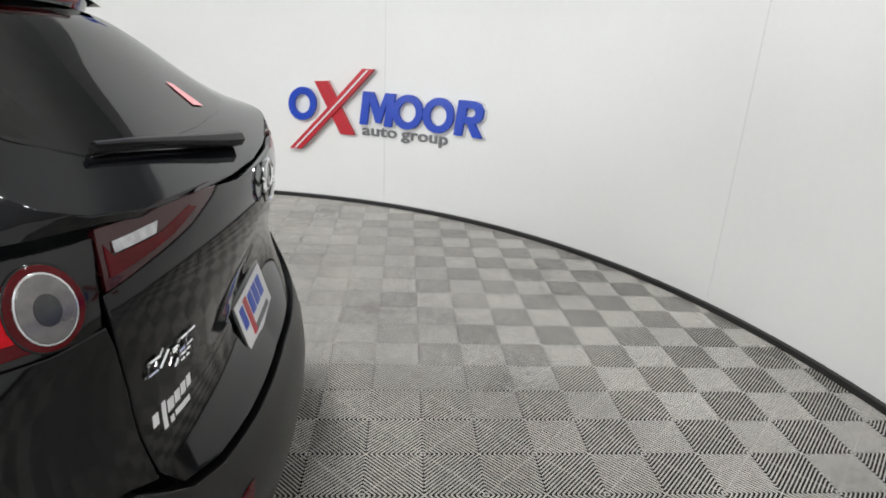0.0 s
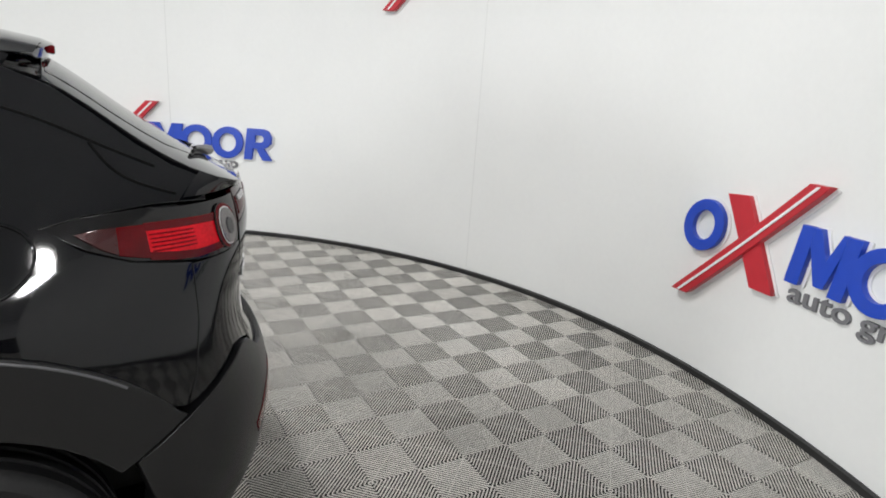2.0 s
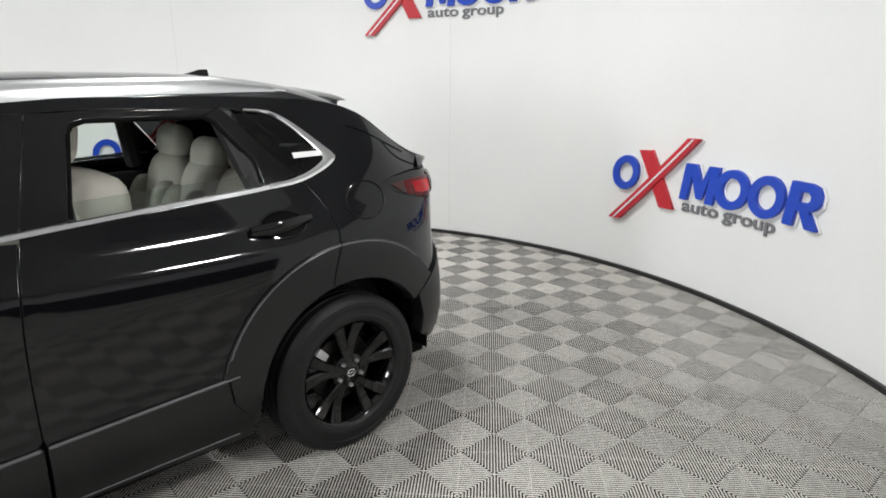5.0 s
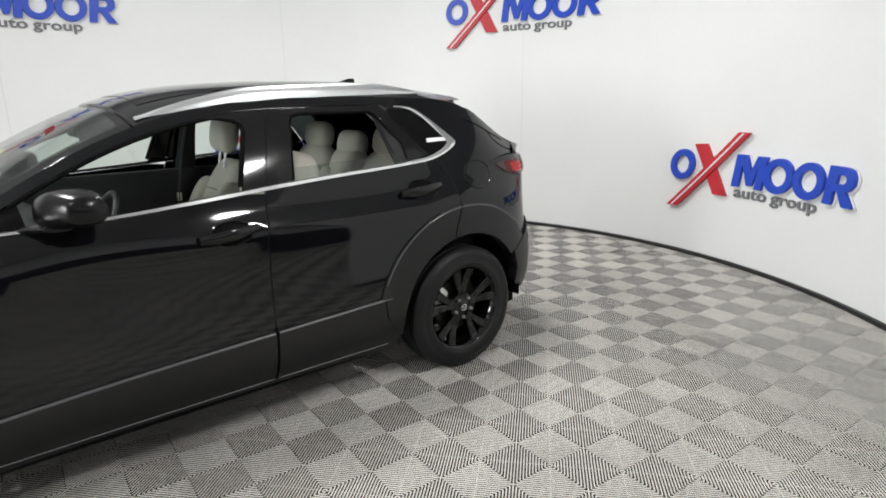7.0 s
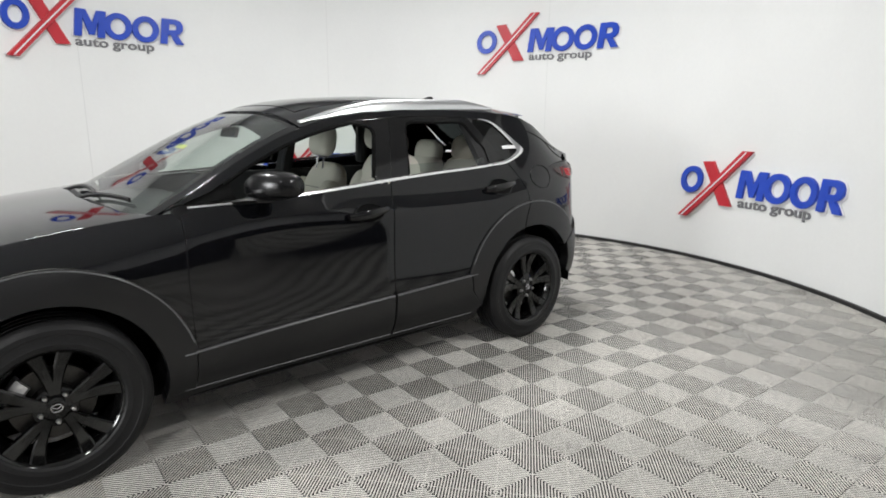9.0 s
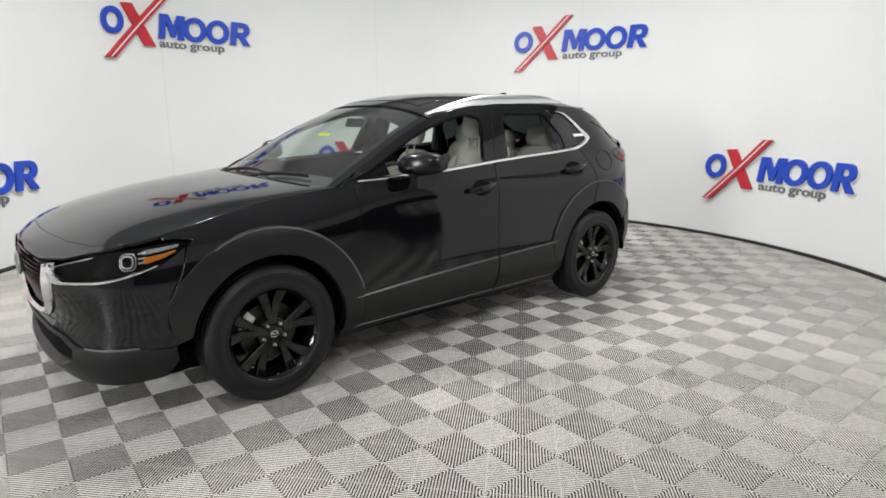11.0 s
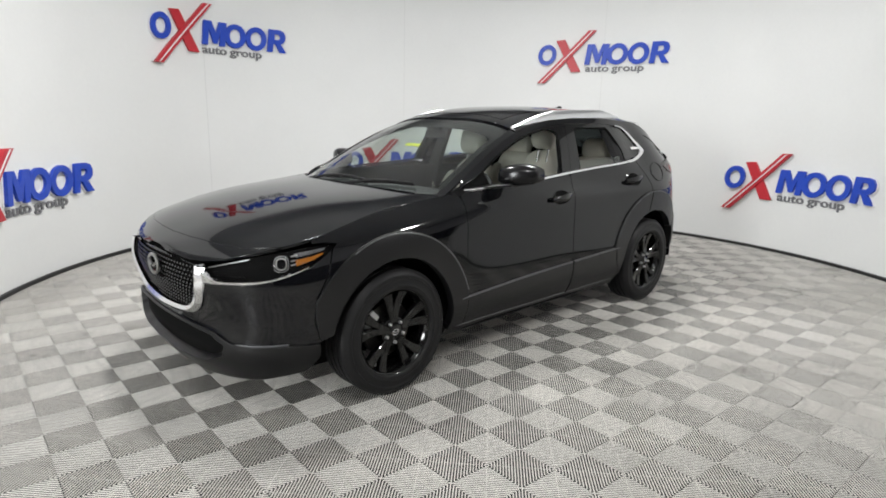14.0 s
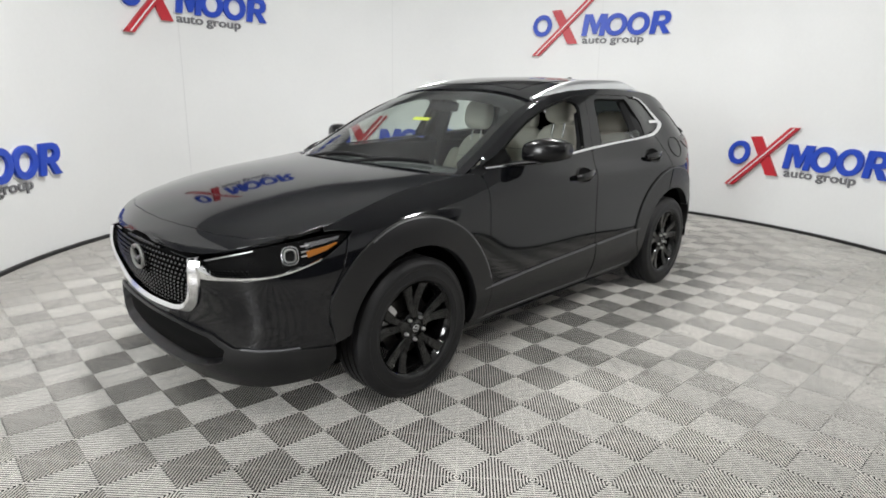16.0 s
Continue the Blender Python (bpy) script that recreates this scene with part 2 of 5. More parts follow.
def fill(poly, step, holes=()):
    """Even triangles inside an outline in the plane: points and triangles."""
    loops = []
    for raw in (poly, *holes):
        raw = np.asarray(raw, float)
        pts = []
        for a, b in zip(raw, np.roll(raw, -1, 0)):
            n = max(1, int(math.ceil(np.hypot(*(b - a)) / step)))
            pts += [a + (b - a) * k / n for k in range(n)]
        loops.append(np.array(pts))
    lo, hi = loops[0].min(0), loops[0].max(0)
    gx, gy = np.arange(lo[0], hi[0], step), np.arange(lo[1], hi[1], step)
    g = np.array([(x + (0.5 * step if j % 2 else 0), y) for j, y in enumerate(gy) for x in gx]).reshape(-1, 2)
    ok = inside(loops[0], g) & (dist_to(loops[0], g) > 0.45 * step)
    for l in loops[1:]:
        ok &= ~inside(l, g) & (dist_to(l, g) > 0.45 * step)
    g = g[ok]
    verts, edges = [], []
    for l in loops:
        k = len(verts)
        verts += [Vector(p) for p in l]
        edges += [(k + i, k + (i + 1) % len(l)) for i in range(len(l))]
    verts += [Vector(p) for p in g]
    v2, _, f2, *_ = delaunay_2d_cdt(verts, edges, [], 1, 1e-6)
    v2 = np.array([tuple(v) for v in v2])
    cen = np.array([v2[list(f)].mean(0) for f in f2])
    keep = inside(loops[0], cen)
    for l in loops[1:]:
        keep &= ~inside(l, cen)
    return v2, [tuple(f) for f, k in zip(f2, keep) if k]


def panel(name, poly, surf, mat, parent, label="", side=1, step=0.045, thick=0.015, lift=0.0, holes=(), away=None):
    """A shaped sheet: an outline in a surface's two coordinates, laid on that surface, with returned edges. side mirrors it across the car."""
    v2, faces = fill(poly, step, holes)
    h = 0.004
    a, b = v2[:, 0], v2[:, 1]
    p = surf(a, b)
    n = np.cross(surf(a + h, b) - surf(a - h, b), surf(a, b + h) - surf(a, b - h))
    n /= np.maximum(np.linalg.norm(n, axis=1), 1e-12)[:, None]
    out = away if away is not None else np.array([0.0, 0.0, 0.6])
    if (n * (p - out)).sum() < 0:
        n = -n
    p = p + n * lift
    if side < 0:
        p, n = p * (1, -1, 1), n * (1, -1, 1)
    tri = []
    for f in faces:
        q = p[list(f)]
        fn = np.cross(q[1] - q[0], q[2] - q[0])
        tri.append(f if fn @ n[list(f)].sum(0) > 0 else f[::-1])
    seen = {}
    for f in tri:
        for i in range(len(f)):
            seen[(f[i], f[(i + 1) % len(f)])] = 1
    rim = [e for e in seen if (e[1], e[0]) not in seen]
    verts, norms, polys = [*p], [*n], list(tri)
    idx = {}
    for e in rim:
        d = p[e[1]] - p[e[0]]
        for i in e:
            o = np.cross(d, n[i])
            idx.setdefault(i, []).append(o / max(np.linalg.norm(o), 1e-9))
    ring = {}
    for i, os in idx.items():
        o = np.mean(os, 0)
        ring[i] = len(verts)
        o = o / max(np.linalg.norm(o), 1e-9)
        r = min(0.003, thick * 0.4)
        verts += [p[i] + o * r * 0.7 - n[i] * r * 0.3, p[i] + o * r - n[i] * r, p[i] + o * r * 0.6 - n[i] * thick]
        norms += [(o + n[i]) / 1.414, o, o]
    for x, y in rim:
        a0, b0 = ring[x], ring[y]
        polys += [(y, x, a0, b0), (b0, a0, a0 + 1, b0 + 1), (b0 + 1, a0 + 1, a0 + 2, b0 + 2)]
    me = bpy.data.meshes.new(name)
    me.from_pydata([tuple(v) for v in verts], [], [tuple(int(i) for i in f) for f in polys])
    me.polygons.foreach_set("use_smooth", [True] * len(me.polygons))
    me.update()
    me.normals_split_custom_set_from_vertices([tuple(v) for v in norms])
    me.materials.append(mat)
    ob = new(name, me)
    ob.parent = parent
    if label:
        ob["label"] = label
    return ob


# ---------- the booth ----------
def polar(deg, r, z):
    return Vector((BX + r * math.cos(radians(deg)), BY + r * math.sin(radians(deg)), z))


def arc_wall(name, r0, r1, z0, z1, d0, d1, mat, label, category, steps=120):
    bm = bmesh.new()
    rings = []
    for k in range(steps + 1):
        d = d0 + (d1 - d0) * k / steps
        rings.append([polar(d, r0, z0), polar(d, r1, z0), polar(d, r1, z1), polar(d, r0, z1)])
    loft(bm, rings)
    bmesh.ops.recalc_face_normals(bm, faces=bm.faces[:])
    return tagged(part(name, bm, mat), label, category, kind="structure")


ARC0, ARC1 = -70, 162
arc_wall("wall_curved", BR, BR + 0.08, 0.0, BH, ARC0, ARC1, WALL, "smooth white curved studio wall round the car", "wall")
arc_wall("baseboard", BR - 0.03, BR - 0.002, 0.0, 0.032, ARC0, ARC1, TRIM, "black rubber base trim along the curved wall", "baseboard")
for d in (61.9, 20.3, 103.0):
    bm = bmesh.new()
    rings = [[polar(d + s, BR - r, z) for s, r in ((-0.05, 0.0005), (0.05, 0.0005), (0.05, 0.0022), (-0.05, 0.0022))] for z in (0.06, BH)]
    loft(bm, rings)
    tagged(part("trim", bm, SEAMM), "thin vertical joint strip of the white wall", "trim", kind="structure")


def box_thing(name, x0, x1, y0, y1, z0, z1, mat, label, category):
    bm = bmesh.new()
    add_box(bm, x0, x1, y0, y1, z0, z1)
    bmesh.ops.recalc_face_normals(bm, faces=bm.faces[:])
    return tagged(part(name, bm, mat, smooth=0), label, category, kind="structure")


RX0, RX1, RY0, RY1 = -7.2, 5.6, -7.0, 5.2
box_thing("wall_south", RX0, RX1, RY0 - 0.15, RY0, -0.02, CEIL, OUTER, "pale grey wall of the hall outside the booth", "wall")
box_thing("wall_north", RX0, RX1, RY1, RY1 + 0.15, -0.02, CEIL, OUTER, "pale grey wall of the hall outside the booth", "wall")
box_thing("wall_west", RX0 - 0.15, RX0, RY0 - 0.15, RY1 + 0.15, -0.02, CEIL, OUTER, "pale grey wall of the hall outside the booth", "wall")
box_thing("wall_east", RX1, RX1 + 0.15, RY0 - 0.15, RY1 + 0.15, -0.02, CEIL, OUTER, "pale grey wall of the hall outside the booth", "wall")
box_thing("ceiling", RX0 - 0.15, RX1 + 0.15, RY0 - 0.15, RY1 + 0.15, CEIL, CEIL + 0.12, CEILM, "matt pale grey ceiling above the booth", "ceiling")
# sheet below the shallow ribs; its dark colour holds the gap shade
FLOOR = box_thing("floor", RX0 - 0.15, RX1 + 0.15, RY0 - 0.15, RY1 + 0.15, -0.12, -0.0125, GAPSHADE, "grey ribbed plastic floor tiles in a checker of rib directions", "floor")

# out of view: dark bands added to keep the door reflections dark
BANDTOP = 1.4
for name, x0, x1, y0, y1 in (("south", RX0, RX1, RY0, RY0 + 0.02), ("north", RX0, RX1, RY1 - 0.02, RY1), ("east", RX1 - 0.02, RX1, RY0 + 0.02, RY1 - 0.02)):
    box_thing("trim", x0, x1, y0, y1, 0.0, BANDTOP, REFLDARK, "unseen dark band added low on the hall wall to darken reflections", "trim")
window = thing("window_1", "bright frosted window of the hall in front of the booth", "window", kind="structure", m=pose(-7.16, -1.7, 1.78))
bm = bmesh.new()
add_box(bm, -0.02, 0.02, -0.9, 0.9, -0.95, 0.95, 0.004)
part("pane", bm, PANELGLOW, window, "bright frosted pane")
for y0, y1, z0, z1 in ((-0.98, 0.98, 0.95, 1.03), (-0.98, 0.98, -1.03, -0.95), (-0.98, -0.9, -0.95, 0.95), (0.9, 0.98, -0.95, 0.95)):
    bm = bmesh.new()
    add_box(bm, -0.035, 0.04, y0, y1, z0, z1, 0.006)
    part("frame", bm, LAMPBODY, window)
for lx, ly, watts in LAMPS:
    lamp = thing("ceiling_lamp", "round white lamp on the ceiling", "lamp", "lamps on the ceiling", m=pose(lx, ly, CEIL))
    bm = bmesh.new()
    lathe(bm, [(0.001, 0.0), (0.24, 0.0), (0.245, -0.02), (0.24, -0.09), (0.23, -0.10), (0.22, -0.085), (0.001, -0.08)], 40, "z")
    bmesh.ops.recalc_face_normals(bm, faces=bm.faces[:])
    part("housing", bm, LAMPBODY, lamp)
    bm = bmesh.new()
    lathe(bm, [(0.001, -0.085), (0.215, -0.087), (0.217, -0.095), (0.20, -0.103), (0.001, -0.108)], 40, "z")
    bmesh.ops.recalc_face_normals(bm, faces=bm.faces[:])
    part("diffuser", bm, LAMPGLOW, lamp, "glowing white diffuser")


# ---------- wall signs ----------
def sign_shape(name, outline, hole, mat, parent, deg, z0, depth, back):
    """A raised flat shape bent to the wall; outline in metres along the wall and up."""
    def surf(a, b):
        th = np.radians(deg - np.degrees(a / BR))
        r = BR - back - depth
        return np.stack([BX + r * np.cos(th), BY + r * np.sin(th), z0 + b], 1)
    return panel(name, outline, surf, mat, parent, step=0.05, thick=depth, holes=hole, away=np.array([BX * 5 + 20 * math.cos(radians(deg)), 20 * math.sin(radians(deg)), z0]))


def oval(cx, cz, rx, rz, n=28, slant=0.08):
    return [(cx + rx * math.cos(t) + slant * rz * math.sin(t), cz + rz * math.sin(t)) for t in [2 * math.pi * k / n for k in range(n)]]


def grow(poly, d):
    p = np.array(poly)
    c = p.mean(0)
    e = np.roll(p, -1, 0) - np.roll(p, 1, 0)
    n = np.stack([e[:, 1], -e[:, 0]], 1)
    n /= np.maximum(np.linalg.norm(n, axis=1), 1e-9)[:, None]
    if (n * (p - c)).sum() < 0:
        n = -n
    return [tuple(q) for q in p + n * d]


def wall_sign(deg, z0, where):
    sign = thing("wall_sign", "raised blue, red and grey company sign " + where, "sign", "signs on the wall", m=Matrix())
    shapes = []
    for cx, rx in ((0.125, 0.125), (1.10, 0.14), (1.385, 0.14)):
        shapes.append(("ring_shape", oval(cx, 0.385, rx, 0.137), [oval(cx, 0.385, rx * 0.58, 0.084)], BLUE))
    shapes.append(("post", [(0.655, 0.252), (0.722, 0.252), (0.757, 0.52), (0.690, 0.52)], [], BLUE))
    shapes.append(("chevron", [(0.761, 0.52), (0.785, 0.52), (0.840, 0.388), (0.896, 0.52), (0.915, 0.52), (0.904, 0.438), (0.852, 0.275), (0.806, 0.275), (0.752, 0.438)], [], BLUE))
    shapes.append(("post", [(0.884, 0.252), (0.951, 0.252), (0.986, 0.52), (0.919, 0.52)], [], BLUE))
    shapes.append(("post", [(1.535, 0.252), (1.605, 0.252), (1.640, 0.522), (1.570, 0.522)], [], BLUE))
    shapes.append(("loop", [(1.644, 0.522), (1.715, 0.522), (1.765, 0.505), (1.79, 0.46), (1.785, 0.405), (1.755, 0.37), (1.71, 0.352), (1.622, 0.352)],
                   [[(1.634, 0.402), (1.70, 0.402), (1.722, 0.422), (1.724, 0.45), (1.705, 0.470), (1.643, 0.470)]], BLUE))
    shapes.append(("slanted_bar", [(1.652, 0.348), (1.722, 0.348), (1.790, 0.252), (1.708, 0.252)], [], BLUE))
    for k, (nm, o, hole, mat) in enumerate(shapes):
        sign_shape(nm, o, hole, mat, sign, deg, z0, 0.030, 0.012)
        sign_shape("backing", grow(o, 0.016), hole and [grow(hole[0], -0.012)], SIGNWHITE, sign, deg, z0 - 0.004, 0.010, 0.001 + 0.0004 * k)
    short = [(0.245, 0.575), (0.365, 0.585), (0.605, 0.155), (0.475, 0.155)]
    sign_shape("short_bar", short, [], RED, sign, deg, z0, 0.030, 0.012)
    sign_shape("backing", grow(short, 0.014), [], SIGNWHITE, sign, deg, z0 - 0.004, 0.010, 0.0015)
    long = [(0.005, 0.0), (0.105, 0.0), (0.79, 0.70), (0.69, 0.70)]
    sign_shape("long_bar", long, [], RED, sign, deg, z0, 0.044, 0.014)
    sign_shape("backing", grow(long, 0.014), [], SIGNWHITE, sign, deg, z0 - 0.004, 0.010, 0.002)
    sign_shape("stripe", [(0.048, 0.006), (0.062, 0.006), (0.747, 0.694), (0.733, 0.694)], [], SIGNWHITE, sign, deg, z0, 0.005, 0.059)
    # small grey lettering
    for word, u0, width in (("auto", 0.665, 0.325), ("group", 1.035, 0.43)):
        cu = bpy.data.curves.new("lettering", "FONT")
        cu.body, cu.size, cu.extrude, cu.space_character, cu.offset = word, 0.128, 0.006, 1.02, 0.0022
        tmp = new("lettering", cu)
        dg = bpy.context.evaluated_depsgraph_get()
        me = bpy.data.meshes.new_from_object(tmp.evaluated_get(dg))
        bpy.data.objects.remove(tmp)
        w = max(v.co.x for v in me.vertices)
        for v in me.vertices:
            u, b, d = u0 + v.co.x * width / w, 0.160 + v.co.y, v.co.z
            v.co = polar(deg - math.degrees(u / BR), BR - 0.008 - d, z0 + b)
        me.materials.clear()
        me.materials.append(SIGNGREY)
        me.flip_normals()
        ob = new("lettering", me)
        ob.parent = sign
        ob["label"] = "small grey raised word"
    return sign


for deg, z0, where in ((-5.8, 0.445, "low on the curved wall"), (33.5, 1.985, "high on the curved wall"), (74.6, 0.445, "low on the curved wall"),
                       (113.0, 1.985, "high on the curved wall"), (152.7, 0.445, "low on the curved wall")):
    wall_sign(deg, z0, where)

# ---------- the car: surfaces (front towards -x, metres) ----------
PLAN = [(-2.232, 0.0), (-2.225, 0.2), (-2.197, 0.42), (-2.135, 0.60), (-2.03, 0.745), (-1.89, 0.833), (-1.70, 0.880), (-1.50, 0.893), (-1.3275, 0.895), (-0.8, 0.890), (0.0, 0.887),
        (0.8, 0.892), (1.3275, 0.897), (1.58, 0.885), (1.77, 0.845), (1.92, 0.765), (2.02, 0.640), (2.095, 0.45), (2.138, 0.22), (2.15, 0.0)]
_pl = np.array(PLAN)
_mir = np.array([(x, -y) for x, y in (PLAN[2], PLAN[1])])
_mir2 = np.array([(x, -y) for x, y in (PLAN[-2], PLAN[-3])])
_all = np.concatenate([_mir, _pl, _mir2])
_s = np.concatenate([[0], np.cumsum(np.hypot(*np.diff(_all, axis=0).T))])
_s -= _s[2]
CURVE = Spl(_s, _all)
SEND = _s[len(_pl) + 1]
_q = np.linspace(0, SEND, 1500)
_c = CURVE(_q)


def s_at_x(x):
    """Place along the plan outline for a place along the car."""
    k = slice(120, 1380)
    return np.interp(x, _c[k, 0], _q[k])


def s_front(y):
    return np.interp(y, _c[:420, 1], _q[:420])


def s_rear(y):
    k = _c[1080:][::-1]
    return np.interp(y, k[:, 1], _q[1080:][::-1])


ZK = (0.20, 0.35, 0.50, 0.65, 0.80, 0.90, 0.95, 1.00, 1.08, 1.16)
SECT = [
    (0.0, (0.080, 0.005, 0.040, 0.000, 0.025, 0.084, 0.127, 0.180, 0.280, 0.400)),
    (s_front(0.45), (0.080, 0.006, 0.034, 0.005, 0.030, 0.084, 0.127, 0.180, 0.280, 0.400)),
    (s_front(0.735), (0.090, 0.012, 0.012, 0.010, 0.035, 0.086, 0.123, 0.170, 0.270, 0.380)),
    (s_at_x(-1.58), (0.11, 0.025, 0.010, 0.010, 0.022, 0.062, 0.110, 0.180, 0.30, 0.42)),
    (s_at_x(-1.2), (0.10, 0.025, 0.015, 0.015, 0.018, 0.044, 0.085, 0.150, 0.25, 0.34)),
    (s_at_x(-0.7), (0.10, 0.025, 0.010, 0.0185, 0.0275, 0.034, 0.043, 0.068, 0.114, 0.152)),
    (s_at_x(0.2), (0.10, 0.025, 0.008, 0.0155, 0.0235, 0.0295, 0.037, 0.064, 0.100, 0.135)),
    (s_at_x(0.85), (0.10, 0.025, 0.006, 0.0115, 0.0180, 0.0245, 0.040, 0.076, 0.110, 0.138)),
    (s_at_x(1.35), (0.10, 0.025, 0.006, 0.004, 0.004, 0.007, 0.016, 0.045, 0.098, 0.145)),
    (s_at_x(1.80), (0.120, 0.030, 0.004, 0.010, 0.020, 0.028, 0.035, 0.045, 0.070, 0.110)),
    (s_rear(0.60), (0.150, 0.040, 0.004, 0.014, 0.048, 0.050, 0.045, 0.040, 0.040, 0.065)),
    (s_rear(0.30), (0.160, 0.045, 0.000, 0.022, 0.085, 0.075, 0.063, 0.052, 0.045, 0.060)),
    (SEND, (0.170, 0.050, 0.000, 0.030, 0.118, 0.099, 0.077, 0.060, 0.050, 0.055)),
]
_ws = Spl([a for a, _ in SECT], np.eye(len(SECT)))
_wz = Spl(ZK, np.eye(len(ZK)))
_mat = np.array([r for _, r in SECT])


def shell(s, z):
    """Lower body: plan outline drawn in by the section's inset at each height."""
    s, z = np.asarray(s, float), np.asarray(z, float)
    c, t = CURVE(s), CURVE(s + 1e-3) - CURVE(s - 1e-3)
    t /= np.linalg.norm(t, axis=-1)[..., None]
    ins = np.einsum("...i,ij,...j->...", _ws(s), _mat, _wz(z))
    return np.stack([c[..., 0] + t[..., 1] * ins, c[..., 1] - t[..., 0] * ins, z], -1)


TOPX = (-1.10, -0.85, -0.5, -0.2, 0.0, 0.3, 0.6, 0.9, 1.2, 1.5, 1.62, 1.78, 1.9, 2.03, 2.09)
TOP = Spl(TOPX, (0.985, 1.130, 1.325, 1.462, 1.515, 1.548, 1.560, 1.561, 1.548, 1.493, 1.438, 1.322, 1.240, 1.162, 1.130))
EDGE = Spl(TOPX, (0.93, 1.045, 1.235, 1.365, 1.420, 1.466, 1.476, 1.475, 1.465, 1.432, 1.386, 1.270, 1.203, 1.156, 1.122))
EHALF = Spl(TOPX, (0.77, 0.745, 0.70, 0.655, 0.632, 0.615, 0.61, 0.605, 0.598, 0.59, 0.592, 0.612, 0.632, 0.605, 0.50))
ZB = 1.05


def top_surface(x, v):
    """Windscreen, roof and rear glass: v runs from the middle (0) to the roof's side edge (1)."""
    x, v = np.asarray(x, float), np.asarray(v, float)
    e, t, h = EDGE(x), TOP(x), EHALF(x)
    return np.stack([x, v * h, e + (t - e) * (1 - np.abs(v) ** 2.9)], -1)


def side_surface(s, z):
    """Body side from the sill to the roof's side edge."""
    s, z = np.asarray(s, float), np.asarray(z, float)
    low = shell(s, np.minimum(z, ZB))
    x = low[..., 0]
    e, h, yb = EDGE(x), EHALF(x), low[..., 1]
    t = (z - ZB) / np.maximum(e - ZB, 0.05)
    y = yb + (h - yb) * t + (0.05 - 0.09 * np.exp(-((x - 1.27) / 0.19) ** 2)) * t * (1 - t)
    return np.where((z > ZB)[..., None], np.stack([x, y, z], -1), low)


def xz(pts):
    return [(float(s_at_x(x)), z) for x, z in pts]


def arch(cx, r, a0, a1, n=18, cz=0.345):
    return [(cx + r * math.cos(radians(a)), cz + r * math.sin(radians(a))) for a in np.linspace(a0, a1, n)]


def curve_pts(pts, n=20):
    """A smooth line through a few points."""
    p = np.array(pts, float)
    d = np.concatenate([[0], np.cumsum(np.linalg.norm(np.diff(p, axis=0), axis=1))])
    return [tuple(q) for q in Spl(d, p)(np.linspace(0, d[-1], n))]


def on_side(x, z, side, lift=0.0):
    p = side_surface(np.array([s_at_x(x)]), np.array([z]))[0]
    return Vector((p[0], side * (p[1] + lift), p[2]))


FX, RX = -1.3275, 1.3275
FO, FI, RO, RI = 0.535, 0.405, 0.58, 0.425

car = thing("car", "black compact crossover car with black wheels and open front windows", "car", m=Matrix())

# outlines of the side
BELT = Spl((-0.80, -0.3, 0.24, 0.74, 1.07, 1.3), (1.052, 1.072, 1.105, 1.135, 1.155, 1.18))
CREASE = Spl((-0.86, -0.4, 0.21, 0.86), (0.445, 0.475, 0.50, 0.525))
HOODL = Spl((-1.95, -1.75, -1.45, -1.15, -0.88), (0.855, 0.898, 0.962, 1.002, 1.028))
SEAM = Spl((0.20, 0.5, 0.8, 1.0, 1.12, 1.45), (0.238, 0.238, 0.243, 0.264, 0.292, 0.378))  # door to door
rear_gap = [(1.190, 1.178), (1.235, 1.115), (1.276, 1.04), (1.286, 0.98), (1.278, 0.93)]
G = 0.004
RAILY = Spl((-0.15, 0.3, 0.8, 1.30), (0.592, 0.582, 0.555, 0.490))


def win_top(x):
    return EDGE(x) - 0.035


